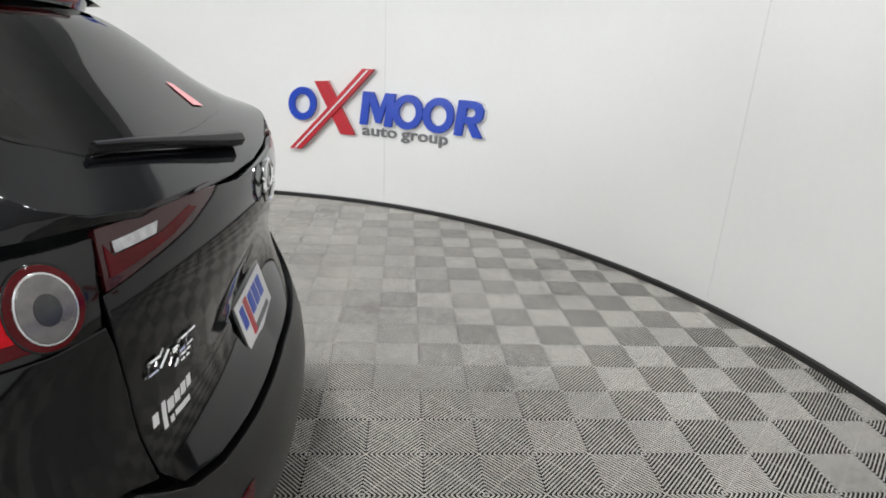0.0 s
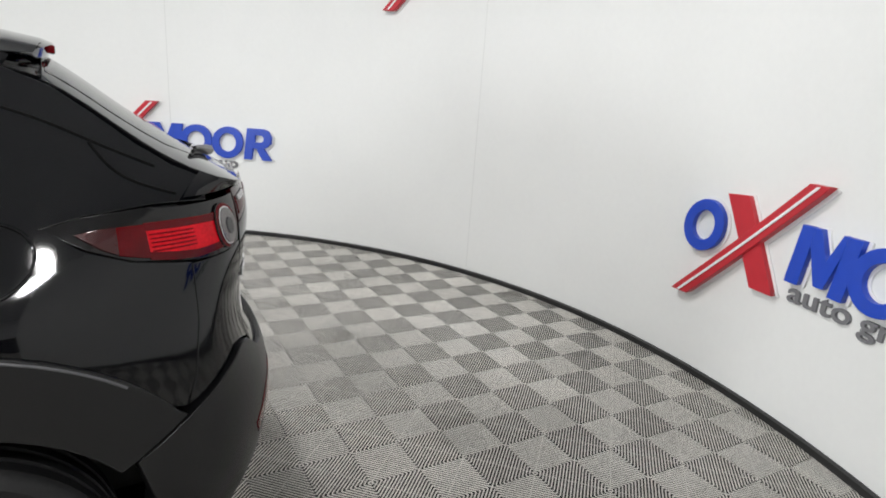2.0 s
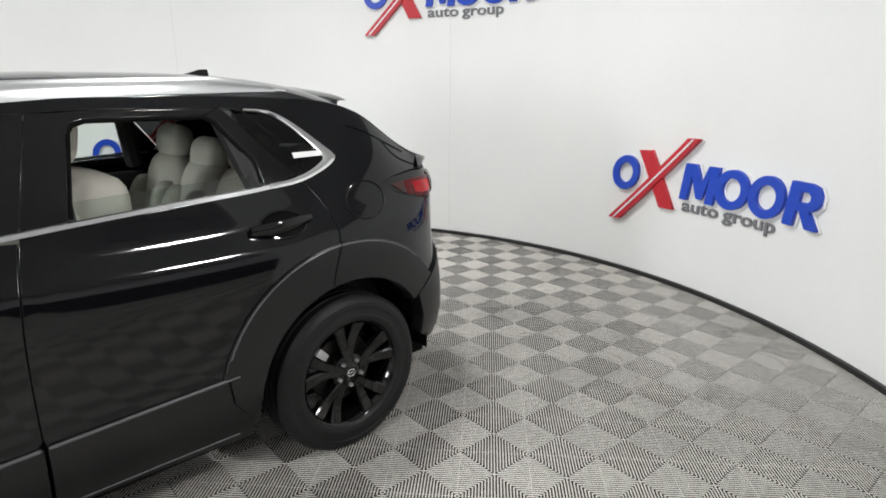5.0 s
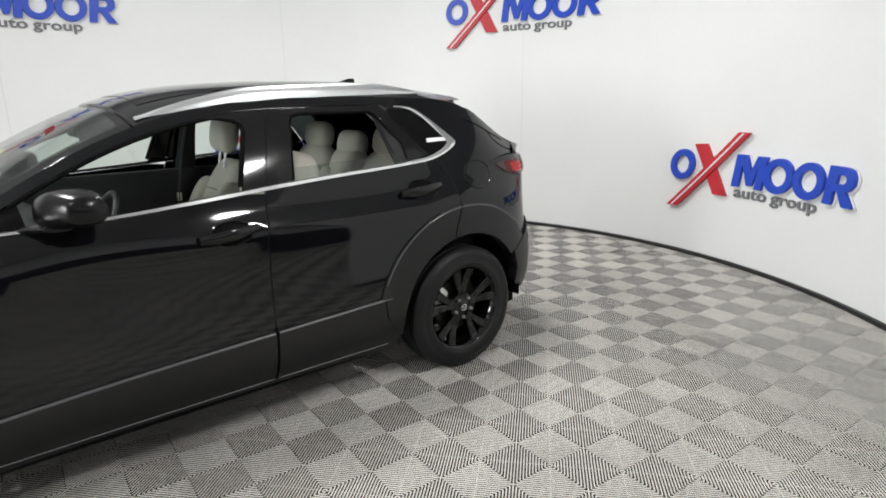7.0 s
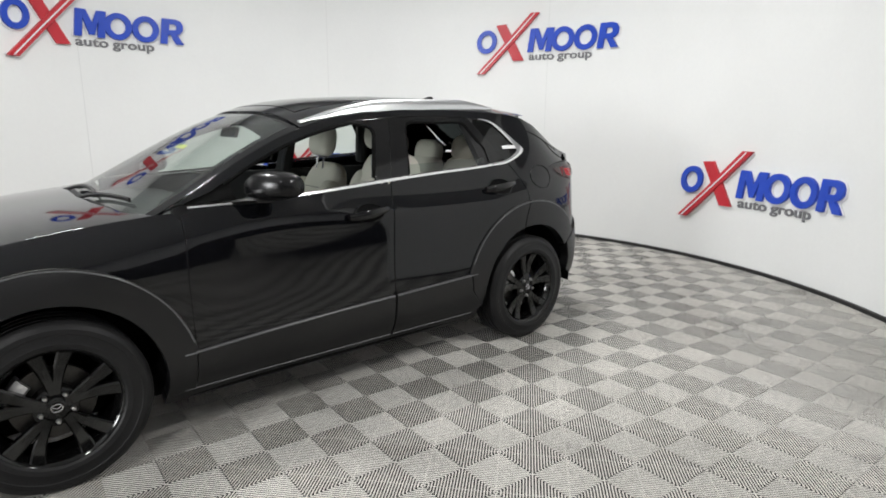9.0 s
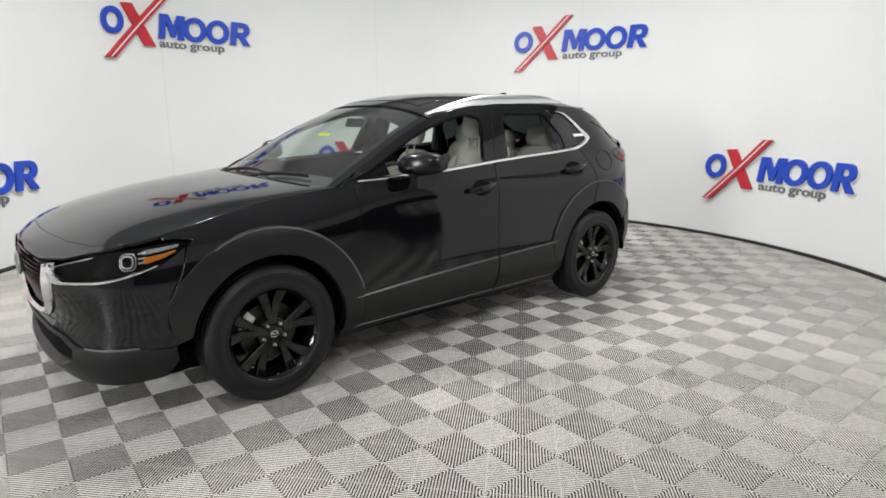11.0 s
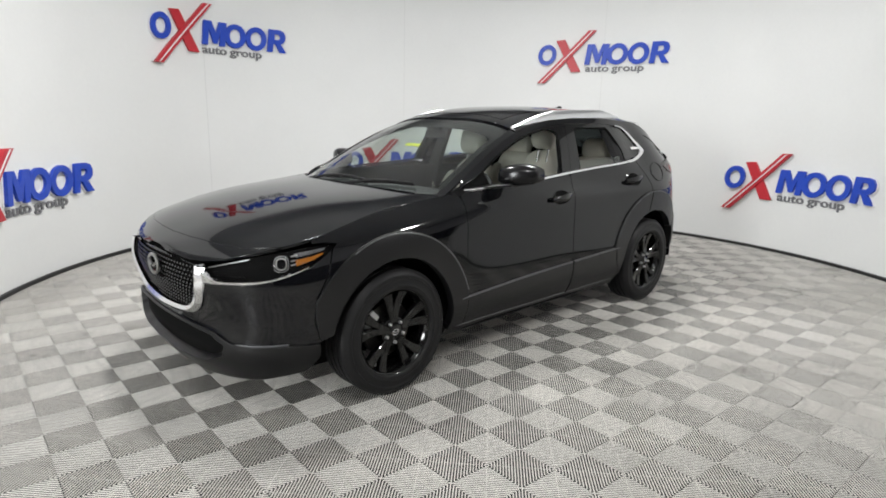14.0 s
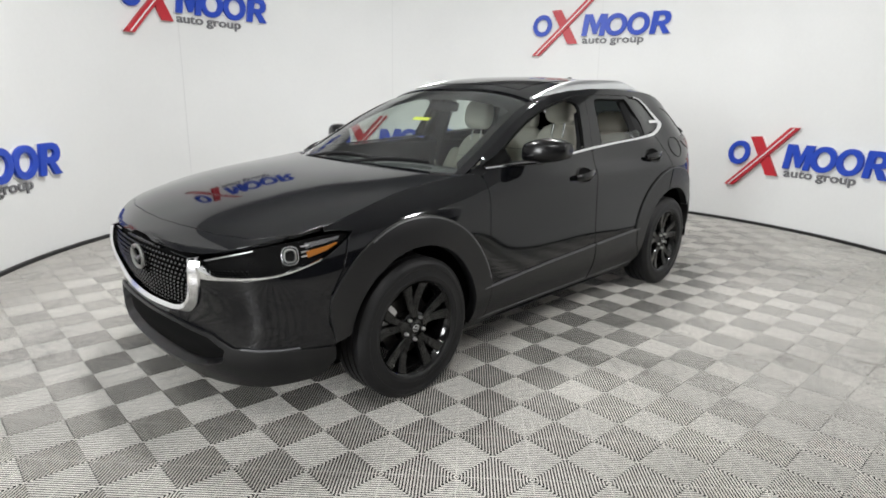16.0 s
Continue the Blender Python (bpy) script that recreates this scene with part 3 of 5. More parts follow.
for side in (-1, 1):
    word = "driver's" if side < 0 else "passenger's"
    # front wing above its arch
    top = [(x, float(HOODL(x))) for x in np.linspace(-0.875, -1.80, 14)]
    front = [(-1.80, 0.873), (-1.735, 0.873), (-1.672, 0.864), (-1.70, 0.838), (-1.735, 0.72), (-1.79, 0.62)]
    outl = [(-0.812, 0.46), (-0.814, 0.75), (-0.808, 1.0), (-0.83, 1.03)] + top + front + [p for p in arch(FX, FO + G, 150, 14, 22)]
    panel("front_wing", xz(outl), side_surface, PAINT, car, side=side, step=0.04)
    # front arch cladding
    outl = [(-0.814, 0.262)] + [(-0.814, 0.455)] + arch(FX, FO, 12, 152, 24) + [(-1.805, 0.52), (-1.785, 0.41)] + arch(FX, FI, 168, -12, 26) + [(-0.93, 0.262)]
    panel("front_arch_cladding", xz(outl), side_surface, CLAD, car, "matt black plastic arch", side=side, lift=0.010, thick=0.05, step=0.035)
    # front door
    outl = [(-0.806, 0.455)] + [(x, float(CREASE(x)) + G) for x in np.linspace(-0.78, 0.22, 10)] + [(float(SEAM(z)) - G, z) for z in np.linspace(0.52, 1.085, 8)] + \
           [(x, float(BELT(x)) - 0.012) for x in np.linspace(0.20, -0.74, 10)] + [(-0.80, 1.02), (-0.808, 0.75)]
    door = panel("front_door", xz(outl), side_surface, PAINT, car, side=side)
    outl = [(x, 0.262) for x in (-0.805, 0.232)] + [(x, float(CREASE(x)) - G) for x in np.linspace(0.232, -0.805, 10)]
    panel("door_cladding", xz(outl), side_surface, CLAD, door, "matt black plastic lower strip", side=side, lift=0.008, thick=0.03)
    # rear door
    outl = [(x, float(CREASE(x)) + G) for x in np.linspace(0.246, 0.80, 8)] + arch(RX, RO + G, 160, 96, 14) + list(reversed(rear_gap)) + \
           [(x, float(BELT(x)) - 0.012) for x in np.linspace(1.14, 0.29, 9)] + [(float(SEAM(z)) + G, z) for z in np.linspace(1.085, 0.53, 8)]
    rdoor = panel("rear_door", xz(outl), side_surface, PAINT, car, side=side)
    outl = [(0.248, 0.262), (0.86, 0.262), (0.90, 0.30), (0.80, 0.42), (0.785, 0.522)] + [(x, float(CREASE(x)) - G) for x in np.linspace(0.775, 0.248, 7)]
    panel("door_cladding", xz(outl), side_surface, CLAD, rdoor, "matt black plastic lower strip", side=side, lift=0.008, thick=0.03)
    # sheen painted as pale tubes along the cladding's upper edge and the sill
    for d, a, b in ((door, -0.86, 0.228), (rdoor, 0.248, 0.83)):
        bm = bmesh.new()
        tube(bm, [on_side(x, float(CREASE(x)) - 0.004, side, 0.006) for x in np.linspace(a, b, 14)], 0.006, 6)
        part("cladding_edge", bm, CLADSHEEN, d)
        bm = bmesh.new()
        tube(bm, [on_side(x, 0.264, side, 0.009) for x in np.linspace(a, b, 14)], 0.0035, 6)
        part("sill_edge", bm, CLADSHEEN, d)
    # rear arch cladding
    outl = [(0.905, 0.30), (0.81, 0.42), (0.795, 0.52)] + arch(RX, RO, 162, 36, 26) + [(1.815, 0.672), (1.75, 0.637), (1.705, 0.612)] + arch(RX, RI, 36, 186, 26)
    panel("rear_arch_cladding", xz(outl), side_surface, CLAD, car, "matt black plastic arch", side=side, lift=0.010, thick=0.05, step=0.035)
    # pale tubes stand in for the highlight on the arch edges
    for cx, rr, a0, a1 in ((FX, FO - 0.004, 16, 120), (RX, RO - 0.004, 155, 50)):
        bm = bmesh.new()
        tube(bm, [on_side(x, z, side, 0.0095) for x, z in arch(cx, rr, a0, a1, 24)], 0.0035, 6)
        part("arch_edge", bm, CLADSHEEN, car)
    # quarter panel with the rear pillar
    quarter_win = [(1.02, 1.412), (1.15, 1.408), (1.25, 1.345), (1.345, 1.262), (1.368, 1.238), (1.352, 1.215), (1.27, 1.180), (1.16, 1.160)]
    outl = [(1.199, 1.182), (1.244, 1.118), (1.285, 1.042), (1.295, 0.98), (1.287, 0.93)] + arch(RX, RO + G, 94, 38, 12) + \
           [(1.82, 0.69), (1.85, 0.75), (1.872, 0.88), (1.872, 1.016), (1.74, 1.040), (1.65, 1.070), (1.575, 1.120), (1.66, 1.138), (1.80, 1.149), (1.93, 1.146)] + \
           [(x, float(EDGE(x))) for x in (1.93, 1.86, 1.78, 1.70, 1.62, 1.5, 1.35, 1.2, 1.05, 0.97)] + [(0.985, 1.435), (1.03, 1.428), (1.16, 1.418), (1.26, 1.355), (1.365, 1.262), (1.385, 1.236), (1.362, 1.206), (1.275, 1.184)]
    quarter = panel("quarter_panel", xz(outl), side_surface, PAINT, car, side=side, step=0.035)
    # fuel flap ring
    if side < 0:
        bm = bmesh.new()
        ring = [on_side(1.468 + 0.098 * math.cos(a) + 0.016 * math.sin(a), 1.065 + 0.070 * math.sin(a), side, 0.0012) for a in np.linspace(0, 2 * math.pi, 41)]
        tube(bm, ring, 0.0035, 6)
        part("fuel_flap_gap", bm, GLOSS, quarter, "round fuel flap outline")
    # window surround: roof side, pillars
    xs = np.linspace(-0.86, 1.0, 34)
    outl = [(x, float(EDGE(x))) for x in xs] + [(x, float(win_top(x))) for x in np.linspace(1.0, -0.66, 30)] + [(-0.80, 1.062)]
    panel("roof_side", xz(outl), side_surface, PAINT, car, side=side, step=0.03)
    # window openings and glass
    fw = [(-0.74, 1.075)] + [(x, float(win_top(x)) - 0.006) for x in np.linspace(-0.62, 0.20, 16)] + [(0.255, 1.385), (0.268, 1.36), (0.195, float(BELT(0.195)) + 0.012)] + [(x, float(BELT(x)) + 0.012) for x in np.linspace(0.1, -0.70, 9)]
    rw = [(0.412, float(BELT(0.412)) + 0.012), (0.462, 1.405), (0.50, 1.415)] + [(0.90, 1.415), (0.93, 1.40), (1.045, 1.250), (1.050, float(BELT(1.05)) + 0.010)] + [(x, float(BELT(x)) + 0.012) for x in np.linspace(0.95, 0.50, 5)]
    # black door frame pieces, split along the gap between the doors
    edge = [(float(SEAM(z)) - 0.003, z) for z in (1.43, 1.3, 1.2, 1.112)]
    panel("window_frame", xz([(0.10, float(win_top(0.10)) - 0.004), (0.19, float(win_top(0.19)) - 0.004)] + edge + [(0.19, float(BELT(0.19)) + 0.01), (0.262, 1.350), (0.252, 1.375), (0.225, 1.393), (0.17, 1.400)]), side_surface, GLOSS, door, "gloss black pillar cover", side=side, step=0.03)
    edge = [(float(SEAM(z)) + 0.003, z) for z in (1.115, 1.2, 1.3, 1.432)]
    panel("window_frame", xz(edge + [(0.95, 1.434), (0.90, 1.415), (0.52, 1.415), (0.478, 1.402), (0.462, 1.37), (0.412, float(BELT(0.412)) + 0.010)]), side_surface, GLOSS, rdoor, "gloss black pillar cover", side=side, step=0.03)
    panel("window_frame", xz([(0.905, 1.412), (0.960, 1.434), (0.975, 1.425), (1.185, 1.186), (1.052, 1.164), (1.045, 1.250), (0.935, 1.398)]), side_surface, GLOSS, rdoor, "gloss black window divider", side=side, step=0.03, lift=-0.001)
    for rim, owner in (([(-0.60, float(win_top(-0.60)) - 0.012)] + [(x, float(win_top(x)) - 0.010) for x in np.linspace(-0.5, 0.14, 9)] + [(0.215, 1.388), (0.243, 1.372), (0.252, 1.345), (0.183, 1.125)], door),
                       ([(0.422, 1.132), (0.470, 1.37), (0.486, 1.395), (0.525, 1.407), (0.895, 1.407), (0.928, 1.390), (1.037, 1.246), (1.043, 1.170)], rdoor)):
        bm = bmesh.new()
        tube(bm, [on_side(x, z, side, -0.010) for x, z in rim], 0.010, 6)
        part("window_seal", bm, DARK, owner, "black rubber window seal")
    if side < 0:
        panel("door_window", xz([(0.415, 1.122), (0.425, 1.180), (1.045, 1.205), (1.050, 1.162), (0.75, 1.145)]), side_surface, SIDEGLASS, rdoor, "lowered side glass", side=side, thick=0.004, lift=-0.016)
    if side > 0:
        panel("door_window", xz(rw), side_surface, SIDEGLASS, rdoor, "clear side glass", side=side, thick=0.004, lift=-0.016)
        panel("door_window", xz(fw), side_surface, SIDEGLASS, door, "clear side glass", side=side, thick=0.004, lift=-0.016)
    panel("quarter_window", xz([(0.99, 1.418)] + quarter_win[1:-1] + [(1.20, 1.178)]), side_surface, TINT, quarter, "dark tinted rear quarter glass", side=side, thick=0.004, lift=-0.004)
    panel("sticker", xz([(1.205, 1.242), (1.33, 1.244), (1.33, 1.262), (1.205, 1.262)]), side_surface, WHITEMARK, quarter, "white paper strip", side=side, thick=0.001, lift=0.003) if side < 0 else None
    # front corner window triangle
    panel("corner_window", xz([(-0.80, 1.064), (-0.70, 1.125), (-0.585, 1.19), (-0.565, 1.078)]), side_surface, DARK, door, side=side, thick=0.004, lift=-0.006)
    # chrome line
    bm = bmesh.new()
    line = [(x, float(BELT(x))) for x in np.linspace(-0.77, 1.07, 26)]
    loft(bm, [[on_side(x, z + dz, side, dy) for dz, dy in ((-0.010 * wd, 0.001), (-0.008 * wd, 0.006), (0.005 * wd, 0.006), (0.008 * wd, 0.0))] for x, z in line for wd in (0.55 + 0.45 * min(1, max(0, (x + 0.8) / 0.9)),)])
    part("belt_trim", bm, CHROME, car, "thin bright chrome window line")
    # chrome hook round the quarter window: wide at the corner
    bm = bmesh.new()
    outer = curve_pts([(1.07, 1.147), (1.2, 1.158), (1.30, 1.185), (1.372, 1.218), (1.392, 1.238), (1.375, 1.262), (1.30, 1.33), (1.22, 1.39), (1.15, 1.422), (1.05, 1.432)], 36)
    inner = curve_pts([(1.07, 1.165), (1.19, 1.176), (1.26, 1.195), (1.315, 1.220), (1.335, 1.238), (1.325, 1.258), (1.265, 1.325), (1.195, 1.385), (1.14, 1.412), (1.05, 1.424)], 36)
    rows = []
    for (xa, za), (xb, zb) in zip(outer, inner):
        rows.append([on_side(xa, za, side, -0.004), on_side(xa, za, side, 0.005), on_side((xa + xb) / 2, (za + zb) / 2, side, 0.009), on_side(xb, zb, side, 0.005), on_side(xb, zb, side, -0.006)])
    loft(bm, rows, closed=False)
    bmesh.ops.recalc_face_normals(bm, faces=bm.faces[:])
    part("window_trim", bm, CHROME, quarter, "bright chrome hook round the quarter window")
    # sill
    panel("sill", xz([(-0.93, 0.205), (0.90, 0.205), (0.90, 0.255), (-0.93, 0.255)]), side_surface, CLAD, car, side=side, lift=-0.004, thick=0.05)
    # door handles
    for d, hx, hz in ((door, 0.088, 0.952), (rdoor, 1.066, 1.020)):
        bm = bmesh.new()
        rows = []
        for k in range(13):
            u = k / 12
            x = hx - 0.122 + 0.245 * u
            wgt = 0.35 + 0.65 * math.sin(math.pi * min(1, 0.12 + 0.8 * u)) ** 0.7
            c = on_side(x, hz + 0.022 * u - 0.006, side, 0.006 + 0.034 * math.sin(math.pi * (0.1 + 0.82 * u)))
            rows.append([c + Vector((0, side * 0.012 * math.cos(a), 0.025 * wgt * math.sin(a))) for a in np.linspace(0, 2 * math.pi, 11)[:-1]])
        loft(bm, rows)
        bmesh.ops.recalc_face_normals(bm, faces=bm.faces[:])
        part("handle", bm, GLOSS, d, "gloss black pull handle")
        panel("handle_cup", xz([(hx + 0.012 + 0.085 * math.cos(a), hz + 0.002 + 0.043 * math.sin(a)) for a in np.linspace(0, 2 * math.pi, 21)[:-1]]), side_surface, DARK, d, side=side, thick=0.003, lift=0.0015, step=0.02)
        bm = bmesh.new()
        tube(bm, [on_side(hx + 0.012 + 0.089 * math.cos(a), hz + 0.002 + 0.046 * math.sin(a), side, 0.0005) for a in np.linspace(0, 2 * math.pi, 33)], 0.0045, 6)
        part("cup_rim", bm, PAINT, d)
    # gap between the rear door and the quarter panel where it crosses the arch
    bm = bmesh.new()
    tube(bm, [on_side(x, z, side, 0.010) for x, z in curve_pts([(1.282, 0.93), (1.262, 0.87), (1.246, 0.82), (1.234, 0.765)], 10)], 0.0035, 6)
    part("arch_gap", bm, DARK, car)
    # mirror
    mir = part("door_mirror", bmesh.new(), MIRRORCAP, car, "gloss black door mirror")
    bm = bmesh.new()
    rows = []
    for k in range(15):
        u = k / 14
        y = 0.838 + 0.200 * u
        w = math.sin(math.pi * (0.20 + 0.66 * u)) ** 0.6
        rows.append([Vector((-0.480 + 0.075 * u + 0.086 * w * math.copysign(abs(math.cos(a)) ** 0.7, math.cos(a)), side * y, 1.118 + 0.016 * u + (0.076 if math.sin(a) > 0 else 0.054) * w * math.copysign(abs(math.sin(a)) ** 0.7, math.sin(a)))) for a in np.linspace(0, 2 * math.pi, 25)[:-1]])
    loft(bm, rows)
    bmesh.ops.recalc_face_normals(bm, faces=bm.faces[:])
    bm.to_mesh(mir.data)
    bm.free()
    mir.data.polygons.foreach_set("use_smooth", [True] * len(mir.data.polygons))
    bm = bmesh.new()
    rows = []
    for k in range(7):
        u = k / 6
        c = Vector((-0.53 + 0.05 * u, side * (0.785 + 0.14 * u), 1.055 + 0.022 * math.sin(u * 1.6)))
        rows.append([c + Vector((0.075 * (1 - 0.35 * u) * math.cos(a), 0, 0.014 * math.sin(a))) for a in np.linspace(0, 2 * math.pi, 13)[:-1]])
    loft(bm, rows)
    bmesh.ops.recalc_face_normals(bm, faces=bm.faces[:])
    part("mirror_foot", bm, CLAD, mir)
    # roof rails
    bm = bmesh.new()
    rows = []
    for k in range(41):
        u = k / 40
        x = -0.145 + 1.445 * u
        g = max(0.10, min(1, 3.2 * u, 4.5 * (1 - u))) ** 0.75
        y = float(RAILY(x))
        z = float(top_surface(x, y / float(EHALF(x)))[2]) + 0.002
        rows.append([Vector((x, side * (y + dy * (0.5 + 0.5 * g)), z + dz * g)) for dy, dz in ((-0.016, -0.012), (-0.015, 0.034), (-0.008, 0.043), (0.006, 0.043), (0.020, 0.033), (0.033, 0.010), (0.036, -0.030))])
    loft(bm, rows)
    bmesh.ops.recalc_face_normals(bm, faces=bm.faces[:])
    part("roof_rail", bm, SATIN, car, "silver roof rail")

# roof, glass, tailgate top
def vrange(f, x0, x1, n):
    return [(x, f) for x in np.linspace(x0, x1, n)]


panel("roof", vrange(-0.985, -0.16, 1.50, 20) + [(1.50, 0.0)] + vrange(0.985, 1.50, -0.16, 20) + [(-0.19, 0.5), (-0.20, 0.0), (-0.19, -0.5)], top_surface, PAINT, car, step=0.06)
panel("windscreen", [(-1.085, 0.0), (-1.07, -0.45), (-1.0, -0.80), (-0.90, -0.93)] + vrange(-0.93, -0.85, -0.21, 9) + [(-0.225, -0.5), (-0.235, 0), (-0.225, 0.5)] + vrange(0.93, -0.21, -0.85, 9) + [(-0.90, 0.93), (-1.0, 0.80), (-1.07, 0.45)],
      top_surface, GLASS, car, "clear raked windscreen", step=0.06, thick=0.005, lift=-0.006)
panel("screen_band", vrange(-0.955, -0.90, -0.15, 10) + vrange(0.955, -0.15, -0.90, 10) + vrange(0.86, -0.84, -0.34, 8) + [(-0.335, 0.5), (-0.34, 0.0), (-0.335, -0.5)] + vrange(-0.86, -0.34, -0.84, 8),
      top_surface, GLOSS, car, "black printed band round the windscreen", step=0.05, thick=0.004, lift=-0.012)
for sd in (-1, 1):
    panel("screen_pillar", [(x, 0.93) for x in np.linspace(-0.95, -0.18, 9)] + [(x, 0.992) for x in np.linspace(-0.18, -0.95, 9)], top_surface, PAINT, car, side=sd, step=0.05)
panel("sunroof", vrange(-0.72, -0.10, 0.55, 8) + vrange(0.72, 0.55, -0.10, 8), top_surface, GLOSS, car, "dark glass sunroof", step=0.06, thick=0.004, lift=0.0025)
tg = [(1.60, 0.985), (1.75, 0.985), (1.88, 0.985), (1.94, 0.975), (1.985, 0.935), (2.02, 0.84), (2.05, 0.64), (2.07, 0.33), (2.078, 0.0)]
th = [(1.62, 0.84), (1.72, 0.84), (1.84, 0.78), (1.915, 0.66), (1.945, 0.4), (1.955, 0.0)]
tw = [(1.605, 0.855), (1.72, 0.855), (1.845, 0.795), (1.92, 0.67), (1.95, 0.4), (1.96, 0.0)]


def both(h):
    return h + [(x, -v) for x, v in reversed(h[:-1])]


tailgate = panel("tailgate", both(tg), top_surface, PAINT, car, step=0.04, holes=[both(th)])
panel("rear_window", both(tw), top_surface, TINT, tailgate, "dark tinted rear window", step=0.05, thick=0.004, lift=0.0015)
low_s = np.linspace(float(s_at_x(1.90)), float(s_rear(0.33)), 16)
low_p = shell(low_s, np.full(16, 1.157))
up_q = np.array(curve_pts([(1.90, 0.983), (1.94, 0.975), (1.985, 0.935), (2.02, 0.84), (2.05, 0.64)], 16))
up_p = top_surface(up_q[:, 0], up_q[:, 1])
for sd in (-1, 1):
    bm = bmesh.new()
    rows = []
    for a, b in zip(low_p, up_p):
        rows.append([Vector((a[0] + (b[0] - a[0]) * t, sd * (a[1] + (b[1] - a[1]) * t), a[2] + (b[2] - a[2]) * t + 0.005 * math.sin(math.pi * t))) for t in np.linspace(0, 1, 6)])
    loft(bm, rows, closed=False)
    bmesh.ops.recalc_face_normals(bm, faces=bm.faces[:])
    part("tailgate_shoulder", bm, PAINT, tailgate)
# spoiler
bm = bmesh.new()
rows = []
for v in np.linspace(-1.0, 1.0, 25):
    yy = v * 0.525
    back = 1.628 - 0.085 * abs(v) ** 4
    z0 = 1.488 - 0.040 * abs(v) ** 2.6
    zr = float(TOP(1.42)) - (float(TOP(1.42)) - float(EDGE(1.42))) * abs(v) ** 2.9
    k = 1 - 0.35 * abs(v) ** 6
    rows.append([(1.42, yy, zr + 0.002), (1.52, yy, (zr + z0) / 2 + 0.006 * k), (1.60 - 0.04 * (1 - k), yy, z0 + 0.006 * k), (back - 0.015, yy, z0 + 0.001), (back, yy, z0 - 0.005 * k), (back - 0.012, yy, z0 - 0.036 * k), (1.570 - 0.06 * (1 - k), yy, z0 - 0.046 * k), (1.50, yy, z0 - 0.056 * k)])
loft(bm, rows)
bmesh.ops.recalc_face_normals(bm, faces=bm.faces[:])
spoiler = part("spoiler", bm, PAINT, tailgate, "black roof spoiler")
for sd in (-1, 1):
    bm = bmesh.new()
    rows = []
    for u in np.linspace(0, 1, 9):
        x = 1.44 + 0.185 * u
        k = 1 - 0.35 * u ** 4
        y0, y1 = 0.36, 0.36 + 0.19 * k
        zt = 1.452 - 0.030 * u
        pt = [top_surface(np.array([x]), np.array([y / float(EHALF(x))]))[0][2] for y in (y0, y1)]
        rows.append([(x, sd * y0, pt[0] - 0.012), (x, sd * y0, zt), (x, sd * (y0 + y1) / 2, zt - 0.004), (x, sd * (y1 - 0.012), zt - 0.030), (x, sd * y1, min(zt - 0.045, pt[1] + 0.02)), (x, sd * (y1 + 0.004), pt[1] - 0.014)])
    loft(bm, rows)
    bmesh.ops.recalc_face_normals(bm, faces=bm.faces[:])
    part("spoiler_foot", bm, GLOSS, spoiler, "black spoiler foot")
    # shade of the tailgate shut lines, drawn as thin dark tubes
    for line in (((1.50, 1.352), (1.60, 1.318), (1.70, 1.273), (1.82, 1.221)), ((1.685, 1.275), (1.726, 1.222), (1.80, 1.182), (1.86, 1.163))):
        bm = bmesh.new()
        tube(bm, [on_side(x, z, sd, 0.0) for x, z in curve_pts(line, 14)], 0.0032, 6)
        part("tailgate_seal", bm, DARK, car)
bm = bmesh.new()
add_box(bm, 1.606, 1.629, -0.30, 0.30, 1.454, 1.474, 0.004)
part("brake_lamp", bm, REDMID, tailgate, "dark red high brake lamp")

# tailgate lower face and rear bumper
def ry(pts):
    """Outline given by distance from the middle at the tail and height."""
    return [(float(s_rear(abs(y))) if y >= 0 else 2 * SEND - float(s_rear(abs(y))), z) for y, z in pts]


def tail_surface(s, z):
    s = np.asarray(s, float)
    over = s > SEND
    p = shell(np.where(over, 2 * SEND - s, s), z)
    p[..., 1] = np.where(over, -p[..., 1], p[..., 1])
    return p


RAWAY = np.array([0.0, 0.0, 0.6])
half = [(0.0, 1.128), (0.2, 1.130), (0.305, 1.141), (0.33, 1.132), (0.43, 1.105), (0.55, 1.083), (0.626, 1.065), (0.617, 0.99), (0.601, 0.90), (0.593, 0.82), (0.580, 0.74), (0.545, 0.695), (0.45, 0.672), (0.30, 0.665), (0.0, 0.665)]
panel("tailgate_skin", ry(half + [(-y, z) for y, z in reversed(half[1:-1])]), tail_surface, PAINT, tailgate, step=0.04)
half = [(0.0, 0.652), (0.30, 0.652), (0.46, 0.660), (0.545, 0.680), (0.60, 0.715), (0.64, 0.745), (0.685, 0.752)]
low = [(0.72, 0.31), (0.6, 0.27), (0.3, 0.255), (0.0, 0.255)]
rb = ry(half) + xz([(1.93, 0.722), (1.84, 0.675), (1.76, 0.632), (1.705, 0.605), (1.735, 0.50), (1.722, 0.41), (1.80, 0.365)]) + ry(low)
panel("rear_bumper", rb + [(2 * SEND - a, z) for a, z in reversed(rb[1:-1])], tail_surface, CLAD, car, "matt black plastic rear bumper", step=0.045, lift=0.014, thick=0.06)
